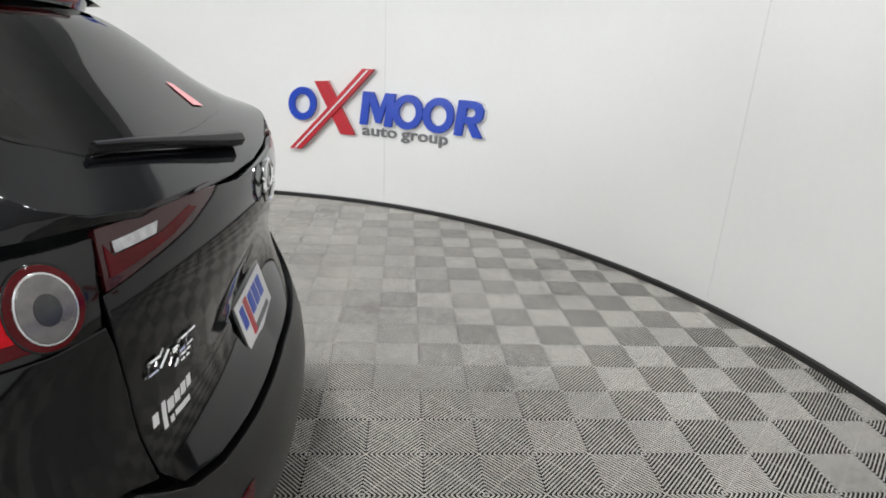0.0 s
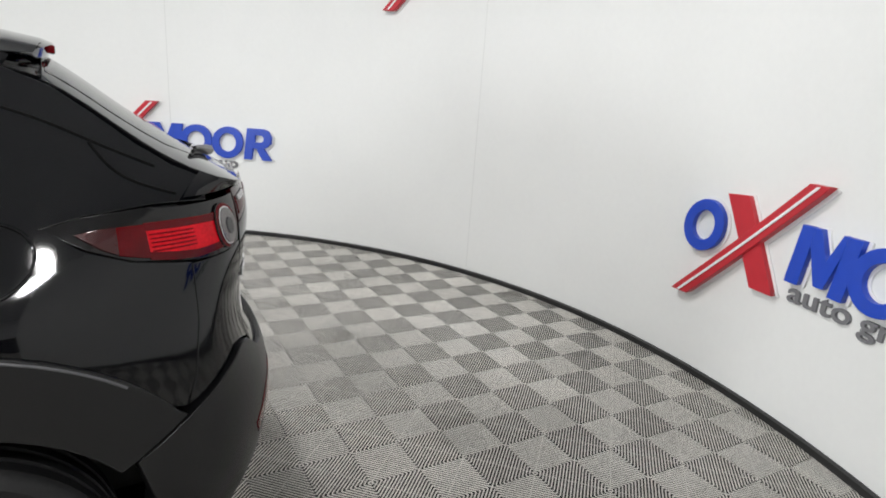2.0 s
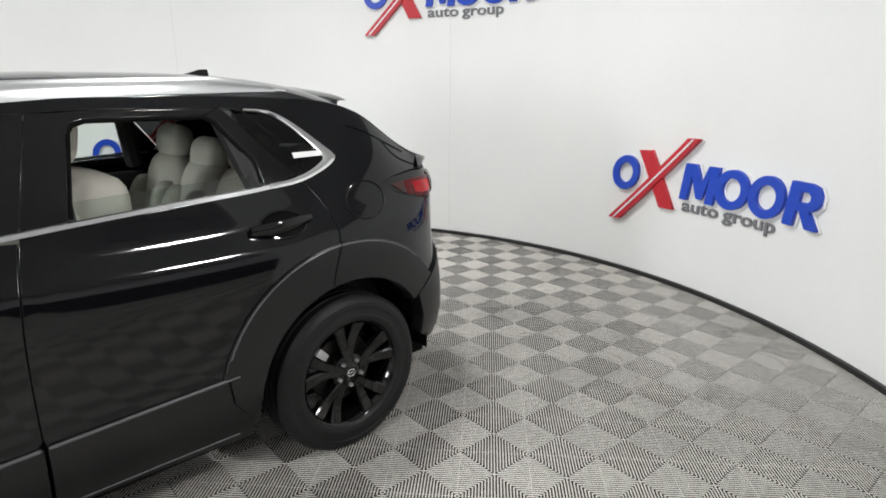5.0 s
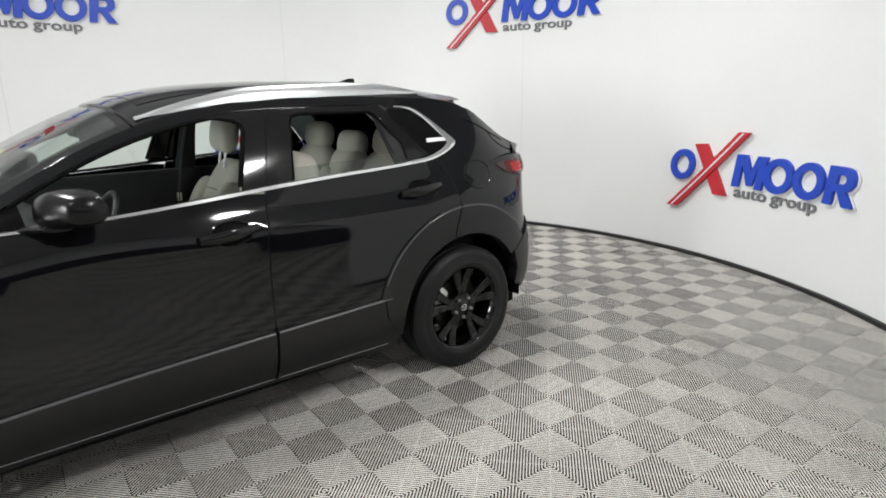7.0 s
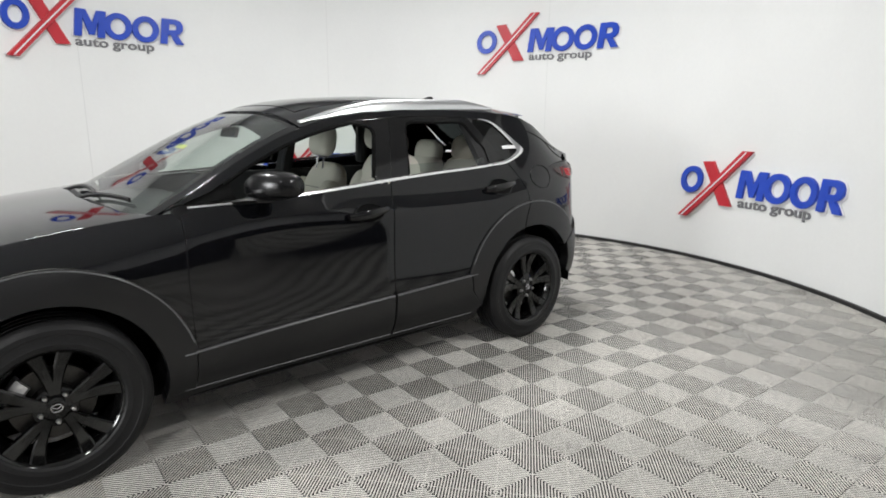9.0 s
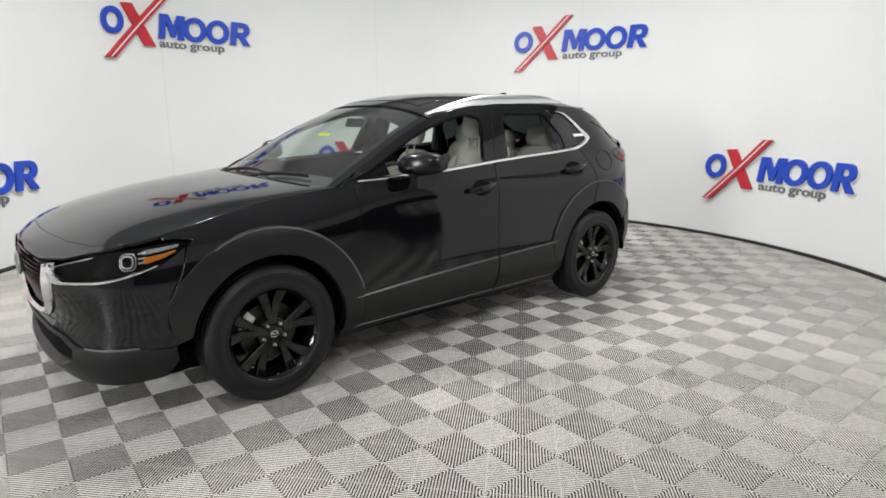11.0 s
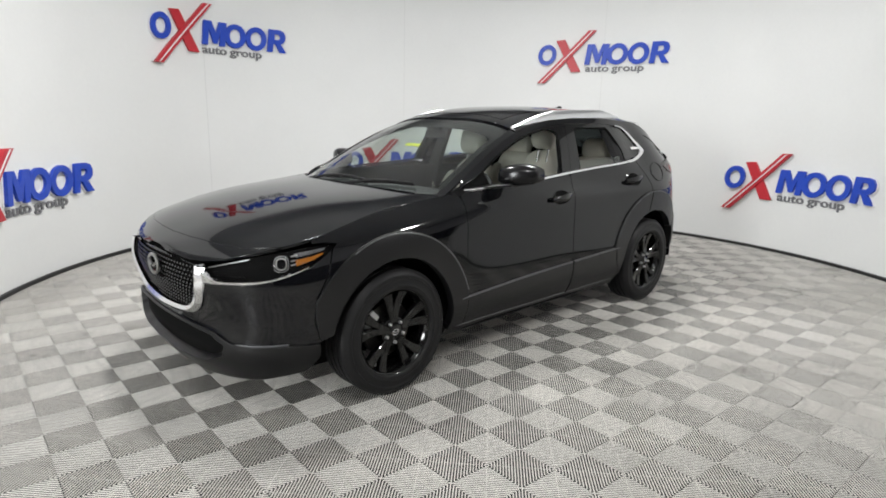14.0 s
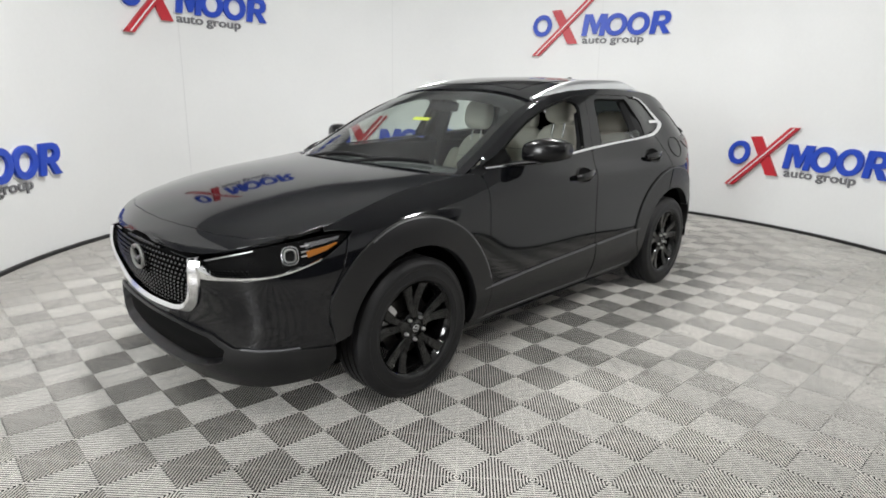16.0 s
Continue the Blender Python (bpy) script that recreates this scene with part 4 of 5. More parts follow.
for sd in (-1, 1):
    panel("rear_corner", ry([(0.634, 1.020), (0.70, 1.011), (0.78, 1.012)]) + xz([(1.877, 1.012), (1.877, 0.88), (1.855, 0.75), (1.83, 0.69), (1.88, 0.710), (1.94, 0.735)]) + ry([(0.68, 0.762), (0.64, 0.755), (0.588, 0.735), (0.601, 0.82), (0.609, 0.90), (0.625, 0.99)]), tail_surface, PAINT, car, side=sd, step=0.035)
    # tail lamps: outer on the body, inner on the tailgate
    o = [(1.585, 1.119), (1.66, 1.133), (1.80, 1.143), (1.90, 1.140)]
    i = [(1.90, 1.021), (1.75, 1.043), (1.66, 1.075), (1.60, 1.107)]
    lamp = panel("tail_lamp", xz(o) + ry([(0.66, 1.140), (0.617, 1.142), (0.632, 1.09), (0.638, 1.026), (0.66, 1.017), (0.74, 1.017)]) + xz(i), shell, GLOSS, car, "red and smoked tail lamp", side=sd, step=0.03, lift=-0.002)
    panel("smoked_lens", xz([(1.645, 1.102), (1.70, 1.108), (1.725, 1.109), (1.72, 1.058), (1.69, 1.072)]), shell, REDDARK, lamp, "dark smoked red lens", side=sd, step=0.03, lift=0.002, thick=0.005)
    panel("red_lens", xz([(1.7265, 1.109), (1.785, 1.110), (1.783, 1.044), (1.7215, 1.057)]), shell, REDDIM, lamp, "deep red lens", side=sd, step=0.03, lift=0.002, thick=0.005)
    panel("red_lens", xz([(1.7865, 1.098), (1.84, 1.098), (1.897, 1.098)]) + ry([(0.70, 1.097), (0.70, 1.046)]) + xz([(1.895, 1.043), (1.84, 1.048), (1.7845, 1.055)]), shell, REDLENS, lamp, "bright red lens", side=sd, step=0.03, lift=0.001, thick=0.005)
    panel("lens_rim", xz([(1.7865, 1.113), (1.84, 1.113), (1.897, 1.113)]) + ry([(0.70, 1.112), (0.70, 1.098)]) + xz([(1.897, 1.099), (1.84, 1.099), (1.7865, 1.099)]), shell, REDDIM, lamp, "deep red lens edge", side=sd, step=0.03, lift=0.002, thick=0.005)
    panel("lens_rim", xz([(1.7845, 1.054), (1.84, 1.047), (1.895, 1.042)]) + ry([(0.70, 1.045), (0.70, 1.030)]) + xz([(1.895, 1.027), (1.84, 1.032), (1.7845, 1.040)]), shell, REDDIM, lamp, "deep red lens edge", side=sd, step=0.03, lift=0.002, thick=0.005)
    # moulded ribs across the bright lens
    for k in range(5):
        z = 1.056 + 0.0085 * k
        panel("lens_rib", xz([(1.792, z + 0.0008), (1.84, z + 0.0008), (1.895, z + 0.0007), (1.895, z - 0.0007), (1.84, z - 0.0008), (1.792, z - 0.0008)]), shell, REDMID, lamp, side=sd, step=0.03, lift=0.0022, thick=0.003)
    sc = float(s_rear(0.695))
    for k, rx, rz, mm in ((0, 0.050, 0.055, GLOSS), (1, 0.047, 0.052, REDDIM), (2, 0.037, 0.044, LAMPGREY), (3, 0.034, 0.041, TAILBOWL), (4, 0.015, 0.018, BOWL)):
        panel("lamp_ring", [(sc + rx * math.cos(a), 1.076 + rz * math.sin(a)) for a in np.linspace(0, 2 * math.pi, 25)[:-1]], shell, mm, lamp, side=sd, step=0.02, lift=0.005 + 0.0018 * k, thick=0.004)
    inner = panel("tail_lamp_inner", ry([(0.609, 1.151), (0.50, 1.153), (0.315, 1.146), (0.335, 1.137), (0.43, 1.111), (0.55, 1.089), (0.621, 1.072)]), shell, REDDARK, tailgate, "dark red tail lamp on the tailgate", side=sd, step=0.03, lift=0.0)
    panel("red_lens", ry([(0.607, 1.130), (0.600, 1.113), (0.51, 1.118), (0.42, 1.137), (0.40, 1.131), (0.49, 1.108), (0.60, 1.090), (0.613, 1.088)]), shell, REDDIM, inner, "deep red strip", side=sd, step=0.03, lift=0.002, thick=0.003)
    panel("reverse_lens", ry([(0.594, 1.131), (0.508, 1.137), (0.520, 1.122), (0.596, 1.117)]), shell, REVERSE, inner, "clear reversing lens", side=sd, step=0.03, lift=0.004, thick=0.003)
    panel("reflector", ry([(0.40, 0.578), (0.56, 0.562), (0.665, 0.51), (0.65, 0.475), (0.55, 0.515), (0.41, 0.548)]), shell, REDDIM, car, "red bumper reflector", side=sd, step=0.03, lift=0.017, thick=0.004)

# badge, plate, wiper on the tail
def tail_point(y, z, lift=0.0):
    sd = -1 if y < 0 else 1
    p = shell(np.array([float(s_rear(abs(y)))]), np.array([z]))[0]
    return Vector((p[0] + lift, sd * p[1], p[2]))


bm = bmesh.new()
tube(bm, [tail_point(0.062 * math.cos(t), 1.085 + 0.046 * math.sin(t), 0.012) for t in np.linspace(0, 2 * math.pi, 33)], 0.006, 8)
part("badge", bm, CHROME, tailgate, "oval chrome badge")
bm = bmesh.new()
tube(bm, [tail_point(y, z, 0.012) for y, z in ((-0.052, 1.103), (-0.03, 1.087), (0.0, 1.073), (0.03, 1.087), (0.052, 1.103))], 0.005, 6)
part("badge_wing", bm, CHROME, tailgate)
bm = bmesh.new()
add_box(bm, -0.004, 0.004, -0.155, 0.155, -0.078, 0.078, 0.003, pose(2.058, 0.0, 0.762, 0, -16, 0))
plate = part("number_plate", bm, GLOSS, tailgate, "white dealer plate in a black frame")
bm = bmesh.new()
add_box(bm, -0.002, 0.002, -0.143, 0.143, -0.058, 0.066, 0.001, pose(2.063, 0.0, 0.762, 0, -16, 0))
part("plate_face", bm, WHITEMARK, plate, "white plate face")
for y, w, z, h, mm in ((-0.11, 0.035, 0.79, 0.05, BLUE), (-0.065, 0.030, 0.775, 0.09, RED), (-0.02, 0.04, 0.79, 0.05, BLUE), (0.03, 0.04, 0.79, 0.05, BLUE), (0.08, 0.04, 0.79, 0.05, BLUE), (0.02, 0.16, 0.735, 0.014, SIGNGREY)):
    bm = bmesh.new()
    add_box(bm, -0.001, 0.001, y - w / 2, y + w / 2, z - h / 2 - 0.765, z + h / 2 - 0.765, 0, pose(2.0655, 0, 0.762, 0, -16, 0))
    part("plate_bar", bm, mm, plate)
for y, w, z0, z1, slant in ((-0.562, 0.024, 0.905, 0.928, 0), (-0.530, 0.026, 0.905, 0.928, 1), (-0.505, 0.014, 0.914, 0.920, 0), (-0.483, 0.020, 0.905, 0.928, 0), (-0.458, 0.022, 0.905, 0.928, 0), (-0.497, 0.012, 0.884, 0.895, 1), (-0.480, 0.014, 0.884, 0.895, 0), (-0.463, 0.012, 0.884, 0.895, 0)):
    bm = bmesh.new()
    q = 0.25 * (z1 - z0)
    if slant:
        tube(bm, [tail_point(y - w / 2, z0, 0.004), tail_point(y + w / 2 - q, z1, 0.004)], 0.0034, 6)
    else:
        tube(bm, [tail_point(y + w / 2, z0, 0.004), tail_point(y - w / 2, z0, 0.004), tail_point(y - w / 2 + q, z1, 0.004), tail_point(y + w / 2 + q, z1, 0.004)], 0.0030, 6)
    part("badge_bar", bm, CHROME, tailgate, "small chrome bar")
for y, w, z, h in ((-0.562, 0.014, 0.834, 0.020), (-0.541, 0.010, 0.829, 0.046), (-0.519, 0.018, 0.836, 0.020), (-0.497, 0.016, 0.838, 0.020), (-0.476, 0.016, 0.840, 0.020), (-0.455, 0.014, 0.842, 0.020), (-0.522, 0.010, 0.811, 0.010), (-0.486, 0.050, 0.813, 0.009)):
    panel("decal_bar", ry([(abs(y) + w / 2, z - 0.014 - h / 2), (abs(y) - w / 2, z - 0.014 - h / 2), (abs(y) - w / 2 - 0.1 * h, z - 0.014 + h / 2), (abs(y) + w / 2 - 0.1 * h, z - 0.014 + h / 2)]), shell, WHITEMARK, tailgate, side=-1, step=0.03, lift=0.0015, thick=0.001)
bm = bmesh.new()
wp = [Vector((*top_surface(np.array([x]), np.array([v]))[0],)) + Vector((0.010, 0, 0.016)) for x, v in ((2.03, 0.02), (2.01, -0.12), (1.975, -0.32), (1.94, -0.52), (1.915, -0.66))]
tube(bm, wp, [0.025, 0.022, 0.014, 0.009, 0.006], 8, 0.75)
wiper = part("rear_wiper", bm, CLAD, tailgate, "black rear wiper")
bm = bmesh.new()
tube(bm, [p - Vector((0.004, 0, 0.010)) for p in wp[1:]], 0.006, 6)
part("blade", bm, RUBBER, wiper)
panel("sticker", [(1.84, 0.33), (1.85, 0.36), (1.925, 0.31), (1.915, 0.24)], top_surface, PINKMARK, tailgate, "small pale red paper sticker", side=1, step=0.03, thick=0.001, lift=0.005)
# antenna fin
bm = bmesh.new()
loft(bm, [[(1.05, -0.020, 1.548), (1.20, -0.020, 1.535), (1.20, 0.020, 1.535), (1.05, 0.020, 1.548)], [(1.11, -0.012, 1.563), (1.20, -0.014, 1.560), (1.20, 0.014, 1.560), (1.11, 0.012, 1.563)], [(1.165, -0.004, 1.579), (1.20, -0.004, 1.580), (1.20, 0.004, 1.580), (1.165, 0.004, 1.579)]])
bmesh.ops.recalc_face_normals(bm, faces=bm.faces[:])
part("antenna", bm, GLOSS, car, "black shark fin antenna")

# ---------- front ----------
def front_surface(s, z):
    s = np.asarray(s, float)
    p = shell(np.abs(s), z)
    p[..., 1] = np.where(s < 0, -p[..., 1], p[..., 1])
    return p


def fy(pts):
    return [(math.copysign(float(s_front(abs(y))), y), z) for y, z in pts]


# bonnet: across from edge line to edge line
NOSE = Spl((0.0, float(s_front(0.30)), float(s_front(0.5)), float(s_front(0.66)), float(s_at_x(-1.80)), float(s_at_x(-1.45)), float(s_at_x(-1.15)), float(s_at_x(-0.88))),
           (0.775, 0.771, 0.779, 0.815, 0.888, 0.962, 1.002, 1.028))
_hs = np.linspace(0.0, float(s_at_x(-0.88)), 400)
_he = shell(_hs, NOSE(_hs))
CROWN = Spl((-2.26, -2.15, -2.0, -1.7, -1.4, -1.1, -0.85), (0.775, 0.838, 0.898, 0.966, 1.010, 1.038, 1.06))


def hood_surface(x, v):
    x, v = np.asarray(x, float), np.asarray(v, float)
    ye, ze = np.interp(x, _he[:, 0], _he[:, 1]), np.interp(x, _he[:, 0], _he[:, 2])
    zc = np.maximum(CROWN(x), ze)
    return np.stack([x, v * ye, ze + (zc - ze) * (1 - np.abs(v) ** 2.6)], -1)


hx0 = float(_he[0, 0])
panel("bonnet", vrange(-0.985, -0.90, -1.90, 24) + [(-2.02, -0.9), (-2.08, -0.7), (-2.115, -0.35), (-2.125, 0.0), (-2.115, 0.35), (-2.08, 0.7), (-2.02, 0.9)] + vrange(0.985, -1.90, -0.90, 24) + [(-0.985, 0.8), (-1.04, 0.4), (-1.055, 0.0), (-1.04, -0.4), (-0.985, -0.8)],
      hood_surface, PAINT, car, step=0.05)
panel("nose_panel", [(hx0 + 0.004, -0.9), (hx0 + 0.004, 0.9), (hx0 + 0.03, 0.97), (-2.10, 0.985), (-1.92, 0.985), (-2.026, 0.905), (-2.086, 0.705), (-2.121, 0.352), (-2.131, 0.0), (-2.121, -0.352), (-2.086, -0.705), (-2.026, -0.905), (-1.92, -0.985), (-2.10, -0.985), (hx0 + 0.03, -0.97)],
      hood_surface, PAINT, car, step=0.03)
# cowl
panel("cowl", [(-1.10, -0.5), (-1.03, -0.85), (-0.90, -0.985), (-0.86, -0.985), (-0.95, -0.8), (-1.03, 0.0), (-0.95, 0.8), (-0.86, 0.985), (-0.90, 0.985), (-1.03, 0.85), (-1.10, 0.5), (-1.11, 0.0)], lambda x, v: hood_surface(x, v) - np.array([0, 0, 0.012]), CLAD, car, "black plastic cowl", step=0.05)

# front bumper with openings
GR = [(0.0, 0.770), (0.25, 0.765), (0.44, 0.752), (0.447, 0.66), (0.415, 0.585), (0.35, 0.532), (0.21, 0.502), (0.0, 0.495)]
GRH = GR + [(-y, z) for y, z in reversed(GR[1:-1])]
lo = [(0.0, 0.440), (0.30, 0.440), (0.50, 0.430), (0.59, 0.392), (0.575, 0.335), (0.46, 0.290), (0.30, 0.272), (0.0, 0.268)]
LOH = lo + [(-y, z) for y, z in reversed(lo[1:-1])]
top = fy([(0.0, 0.772), (0.30, 0.762), (0.465, 0.752), (0.47, 0.684), (0.56, 0.684), (0.69, 0.690)]) + xz([(-2.007, 0.704), (-1.921, 0.728), (-1.83, 0.760), (-1.765, 0.798), (-1.711, 0.836), (-1.745, 0.72), (-1.80, 0.62), (-1.815, 0.50), (-1.78, 0.40)])
bot = fy([(0.81, 0.405), (0.72, 0.405), (0.63, 0.410), (0.53, 0.448), (0.30, 0.456), (0.0, 0.456)])
full = top + bot
full = full + [(-s, z) for s, z in reversed(full[1:-1])]
bumper = panel("front_bumper", full, front_surface, PAINT, car, step=0.04, holes=[fy(GRH)])
chin = fy([(0.0, 0.450), (0.30, 0.450), (0.525, 0.441), (0.625, 0.403), (0.72, 0.398), (0.81, 0.40)]) + xz([(-1.79, 0.39), (-1.785, 0.33), (-1.84, 0.25)]) + fy([(0.72, 0.215), (0.5, 0.205), (0.0, 0.205)])
chin = chin + [(-s, z) for s, z in reversed(chin[1:-1])]
panel("chin_cladding", chin, front_surface, CLAD, bumper, "matt black plastic chin", step=0.045, lift=0.008, thick=0.05, holes=[fy(LOH)])
panel("lower_intake", fy(grow(LOH, 0.07)), front_surface, DARK, bumper, "dark lower intake", step=0.06, lift=-0.035, thick=0.004)
for sd in (-1, 1):
    # pale tube as a painted highlight on the bumper's lower corner
    bm = bmesh.new()
    pts = [front_surface(np.array([s]), np.array([z]))[0] + np.array([-0.012, 0, 0.0]) for s, z in fy([(0.66, 0.408), (0.72, 0.406), (0.78, 0.408), (0.82, 0.411)])]
    tube(bm, [Vector((p[0], sd * p[1], p[2])) for p in pts], 0.004, 6)
    part("bumper_strip", bm, CLADSHEEN, bumper, "pale painted sheen line at the lower bumper corner")
bm = bmesh.new()
add_box(bm, -2.10, -1.70, -0.34, 0.34, 0.192, 0.206, 0.004)
add_box(bm, -1.97, -1.70, -0.58, 0.58, 0.196, 0.210, 0.004)
part("undertray", bm, DARK, bumper, "black plastic undertray")
# grille mesh and chrome wing
panel("grille_back", fy(GRH), front_surface, DARK, car, "dark grille backing", step=0.06, lift=-0.045, thick=0.004)
grille = panel("grille", fy(grow(GRH, 0.012)), lambda s, z: front_surface(s, z), DARK, car, "black patterned grille", step=0.06, lift=-0.035, thick=0.003)
bm = bmesh.new()
gp = np.array(GRH)
for r in range(13):
    for c in range(-17, 18):
        y, z = c * 0.030 + (0.015 if r % 2 else 0), 0.508 + r * 0.021
        if not inside(gp, np.array([[y, z]]))[0] or dist_to(gp, np.array([[y, z]]))[0] < 0.006:
            continue
        pc = front_surface(np.array([math.copysign(float(s_front(abs(y))), y)]), np.array([z]))[0]
        o = Vector((pc[0] + 0.020, pc[1], pc[2]))
        vs = [bm.verts.new(o + Vector(d)) for d in ((-0.014, -0.0105, -0.0035), (-0.014, 0.0105, -0.0035), (-0.010, 0.0085, 0.0045), (-0.010, -0.0085, 0.0045), (0.012, -0.0085, -0.005), (0.012, 0.0085, -0.005))]
        for f in ((0, 1, 2, 3), (3, 2, 5, 4), (1, 0, 4, 5)):
            bm.faces.new([vs[k] for k in f])
bmesh.ops.recalc_face_normals(bm, faces=bm.faces[:])
part("grille_mesh", bm, GRILLE, grille, "many small gloss black grille blades", smooth=30)
bm = bmesh.new()
path = curve_pts([(-0.500, 0.752), (-0.489, 0.655), (-0.450, 0.565), (-0.362, 0.506), (-0.215, 0.481), (0.0, 0.474), (0.215, 0.481), (0.362, 0.506), (0.450, 0.565), (0.489, 0.655), (0.500, 0.752)], 60)
path2 = curve_pts([(-0.435, 0.757), (-0.438, 0.66), (-0.405, 0.592), (-0.342, 0.542), (-0.205, 0.513), (0.0, 0.506), (0.205, 0.513), (0.342, 0.542), (0.405, 0.592), (0.438, 0.66), (0.435, 0.757)], 60)
rows = []
for (ya, za), (yb, zb) in zip(path, path2):
    fo = lambda y, z, d: Vector(front_surface(np.array([math.copysign(float(s_front(abs(y))), y)]), np.array([z]))[0]) + Vector((-d, 0, 0))
    rows.append([fo(ya, za, -0.01), fo(ya, za, 0.010), fo((ya + yb) / 2, (za + zb) / 2, 0.026), fo(yb, zb, 0.014), fo(yb, zb, -0.035)])
loft(bm, rows, closed=False)
bmesh.ops.recalc_face_normals(bm, faces=bm.faces[:])
wing = part("grille_surround", bm, CHROME, car, "satin chrome wing below and beside the grille")
bm = bmesh.new()
tube(bm, [Vector(front_surface(np.array([float(s_front(0.001))]), np.array([0.690]))[0]) + Vector((-0.002, 0.064 * math.cos(t), 0.049 * math.sin(t))) for t in np.linspace(0, 2 * math.pi, 37)], 0.008, 8)
part("front_badge", bm, STEEL, grille, "oval chrome badge")
bm = bmesh.new()
o = Vector(front_surface(np.array([0.0]), np.array([0.690]))[0]) + Vector((-0.004, 0, 0))
tube(bm, [o + Vector((0, y, z)) for y, z in ((-0.058, 0.02), (-0.03, 0.004), (0, -0.012), (0.03, 0.004), (0.058, 0.02))], 0.0065, 6)
part("badge_wing", bm, STEEL, grille)
for sd in (-1, 1):
    outl = fy([(0.465, 0.754), (0.56, 0.780), (0.66, 0.806), (0.735, 0.828)]) + xz([(-1.85, 0.856), (-1.74, 0.868), (-1.683, 0.861), (-1.735, 0.822), (-1.83, 0.774), (-1.92, 0.744), (-2.007, 0.720)]) + fy([(0.66, 0.702), (0.56, 0.696), (0.475, 0.696)])
    lamp = panel("headlamp", outl, front_surface, DARK, car, "dark headlamp with a round lens and amber corner", side=sd, step=0.03, lift=-0.030)
    panel("lamp_cover", outl, front_surface, LENS, lamp, "clear lamp cover", side=sd, step=0.04, lift=0.002, thick=0.002)
    sc = float(s_at_x(-1.948))
    for rr, mm, l in ((0.040, LAMPGREY, -0.022), (0.034, RIM, -0.018), (0.028, STEEL, -0.014), (0.021, RIM, -0.009)):
        panel("lens_ring", [(sc + rr * 0.9 * math.copysign(abs(math.cos(a)) ** 0.7, math.cos(a)), 0.790 + rr * 0.95 * math.copysign(abs(math.sin(a)) ** 0.7, math.sin(a))) for a in np.linspace(0, 2 * math.pi, 29)[:-1]], front_surface, mm, lamp, side=sd, step=0.02, lift=l, thick=0.006)
    for za, zb in ((0.822, 0.842), (0.800, 0.816), (0.782, 0.794)):
        panel("lamp_fin", xz([(-1.905, za), (-1.875, za + 0.004), (-1.875, za + 0.008), (-1.905, za + 0.004)]), front_surface, STEEL, lamp, side=sd, step=0.02, lift=-0.015, thick=0.003)
    panel("lamp_strip", fy([(0.50, 0.757), (0.60, 0.784), (0.70, 0.811), (0.70, 0.808), (0.60, 0.781), (0.50, 0.754)]), front_surface, STEEL, lamp, "thin bright line", side=sd, step=0.03, lift=-0.012, thick=0.003)
    panel("amber_reflector", xz([(-1.885, 0.804), (-1.80, 0.817), (-1.755, 0.828), (-1.75, 0.825), (-1.80, 0.802), (-1.88, 0.779)]), front_surface, AMBER, lamp, "amber side reflector", side=sd, step=0.02, lift=-0.012, thick=0.004)
    panel("lamp_fin", xz([(-1.89, 0.835), (-1.80, 0.846), (-1.735, 0.854), (-1.742, 0.842), (-1.80, 0.831), (-1.885, 0.817)]), front_surface, FIN, lamp, "grey reflector above the amber corner", side=sd, step=0.02, lift=-0.016, thick=0.003)
    bm = bmesh.new()
    for row in range(3):
        for col in range(13):
            yy = 0.50 + 0.016 * col + 0.008 * (row % 2)
            p = front_surface(np.array([float(s_front(yy))]), np.array([0.722 - 0.010 * row + 0.05 * (yy - 0.5)]))[0]
            add_box(bm, -0.003, 0.006, -0.005, 0.005, -0.0025, 0.0025, 0, Matrix.Translation((p[0] - 0.002, sd * p[1], p[2])) @ pose(0, 0, 0, 0, 25, 0))
    bmesh.ops.recalc_face_normals(bm, faces=bm.faces[:])
    part("lamp_mesh", bm, GRILLE, lamp, "black patterned insert under the lamp", smooth=0)
    bm = bmesh.new()
    pts = fy([(0.465, 0.722), (0.52, 0.701), (0.596, 0.697), (0.689, 0.703)]) + xz([(-2.007, 0.714), (-1.921, 0.738), (-1.83, 0.771)])
    rows = []
    for k, (s, z) in enumerate(curve_pts(pts, 22)):
        p = front_surface(np.array([s]), np.array([z]))[0]
        q = front_surface(np.array([s + 0.01]), np.array([z]))[0]
        t = (q - p) / np.linalg.norm(q - p)
        nrm = np.array([-t[1], t[0], 0])
        w = 0.024 * max(0, 1 - k / 5) ** 1.2 + 0.009 * (1 - k / 22) + 0.004
        rows.append([Vector((*(p + nrm * d)[:2], z + dz)) for d, dz in ((-0.006, -w), (0.012, -w * 0.6), (0.014, w * 0.6), (-0.006, w))])
    if sd < 0:
        rows = [[Vector((v.x, -v.y, v.z)) for v in r] for r in rows]
    loft(bm, rows, closed=False)
    bmesh.ops.recalc_face_normals(bm, faces=bm.faces[:])
    part("chrome_wing", bm, CHROME, wing, "bright chrome blade under the headlamp")

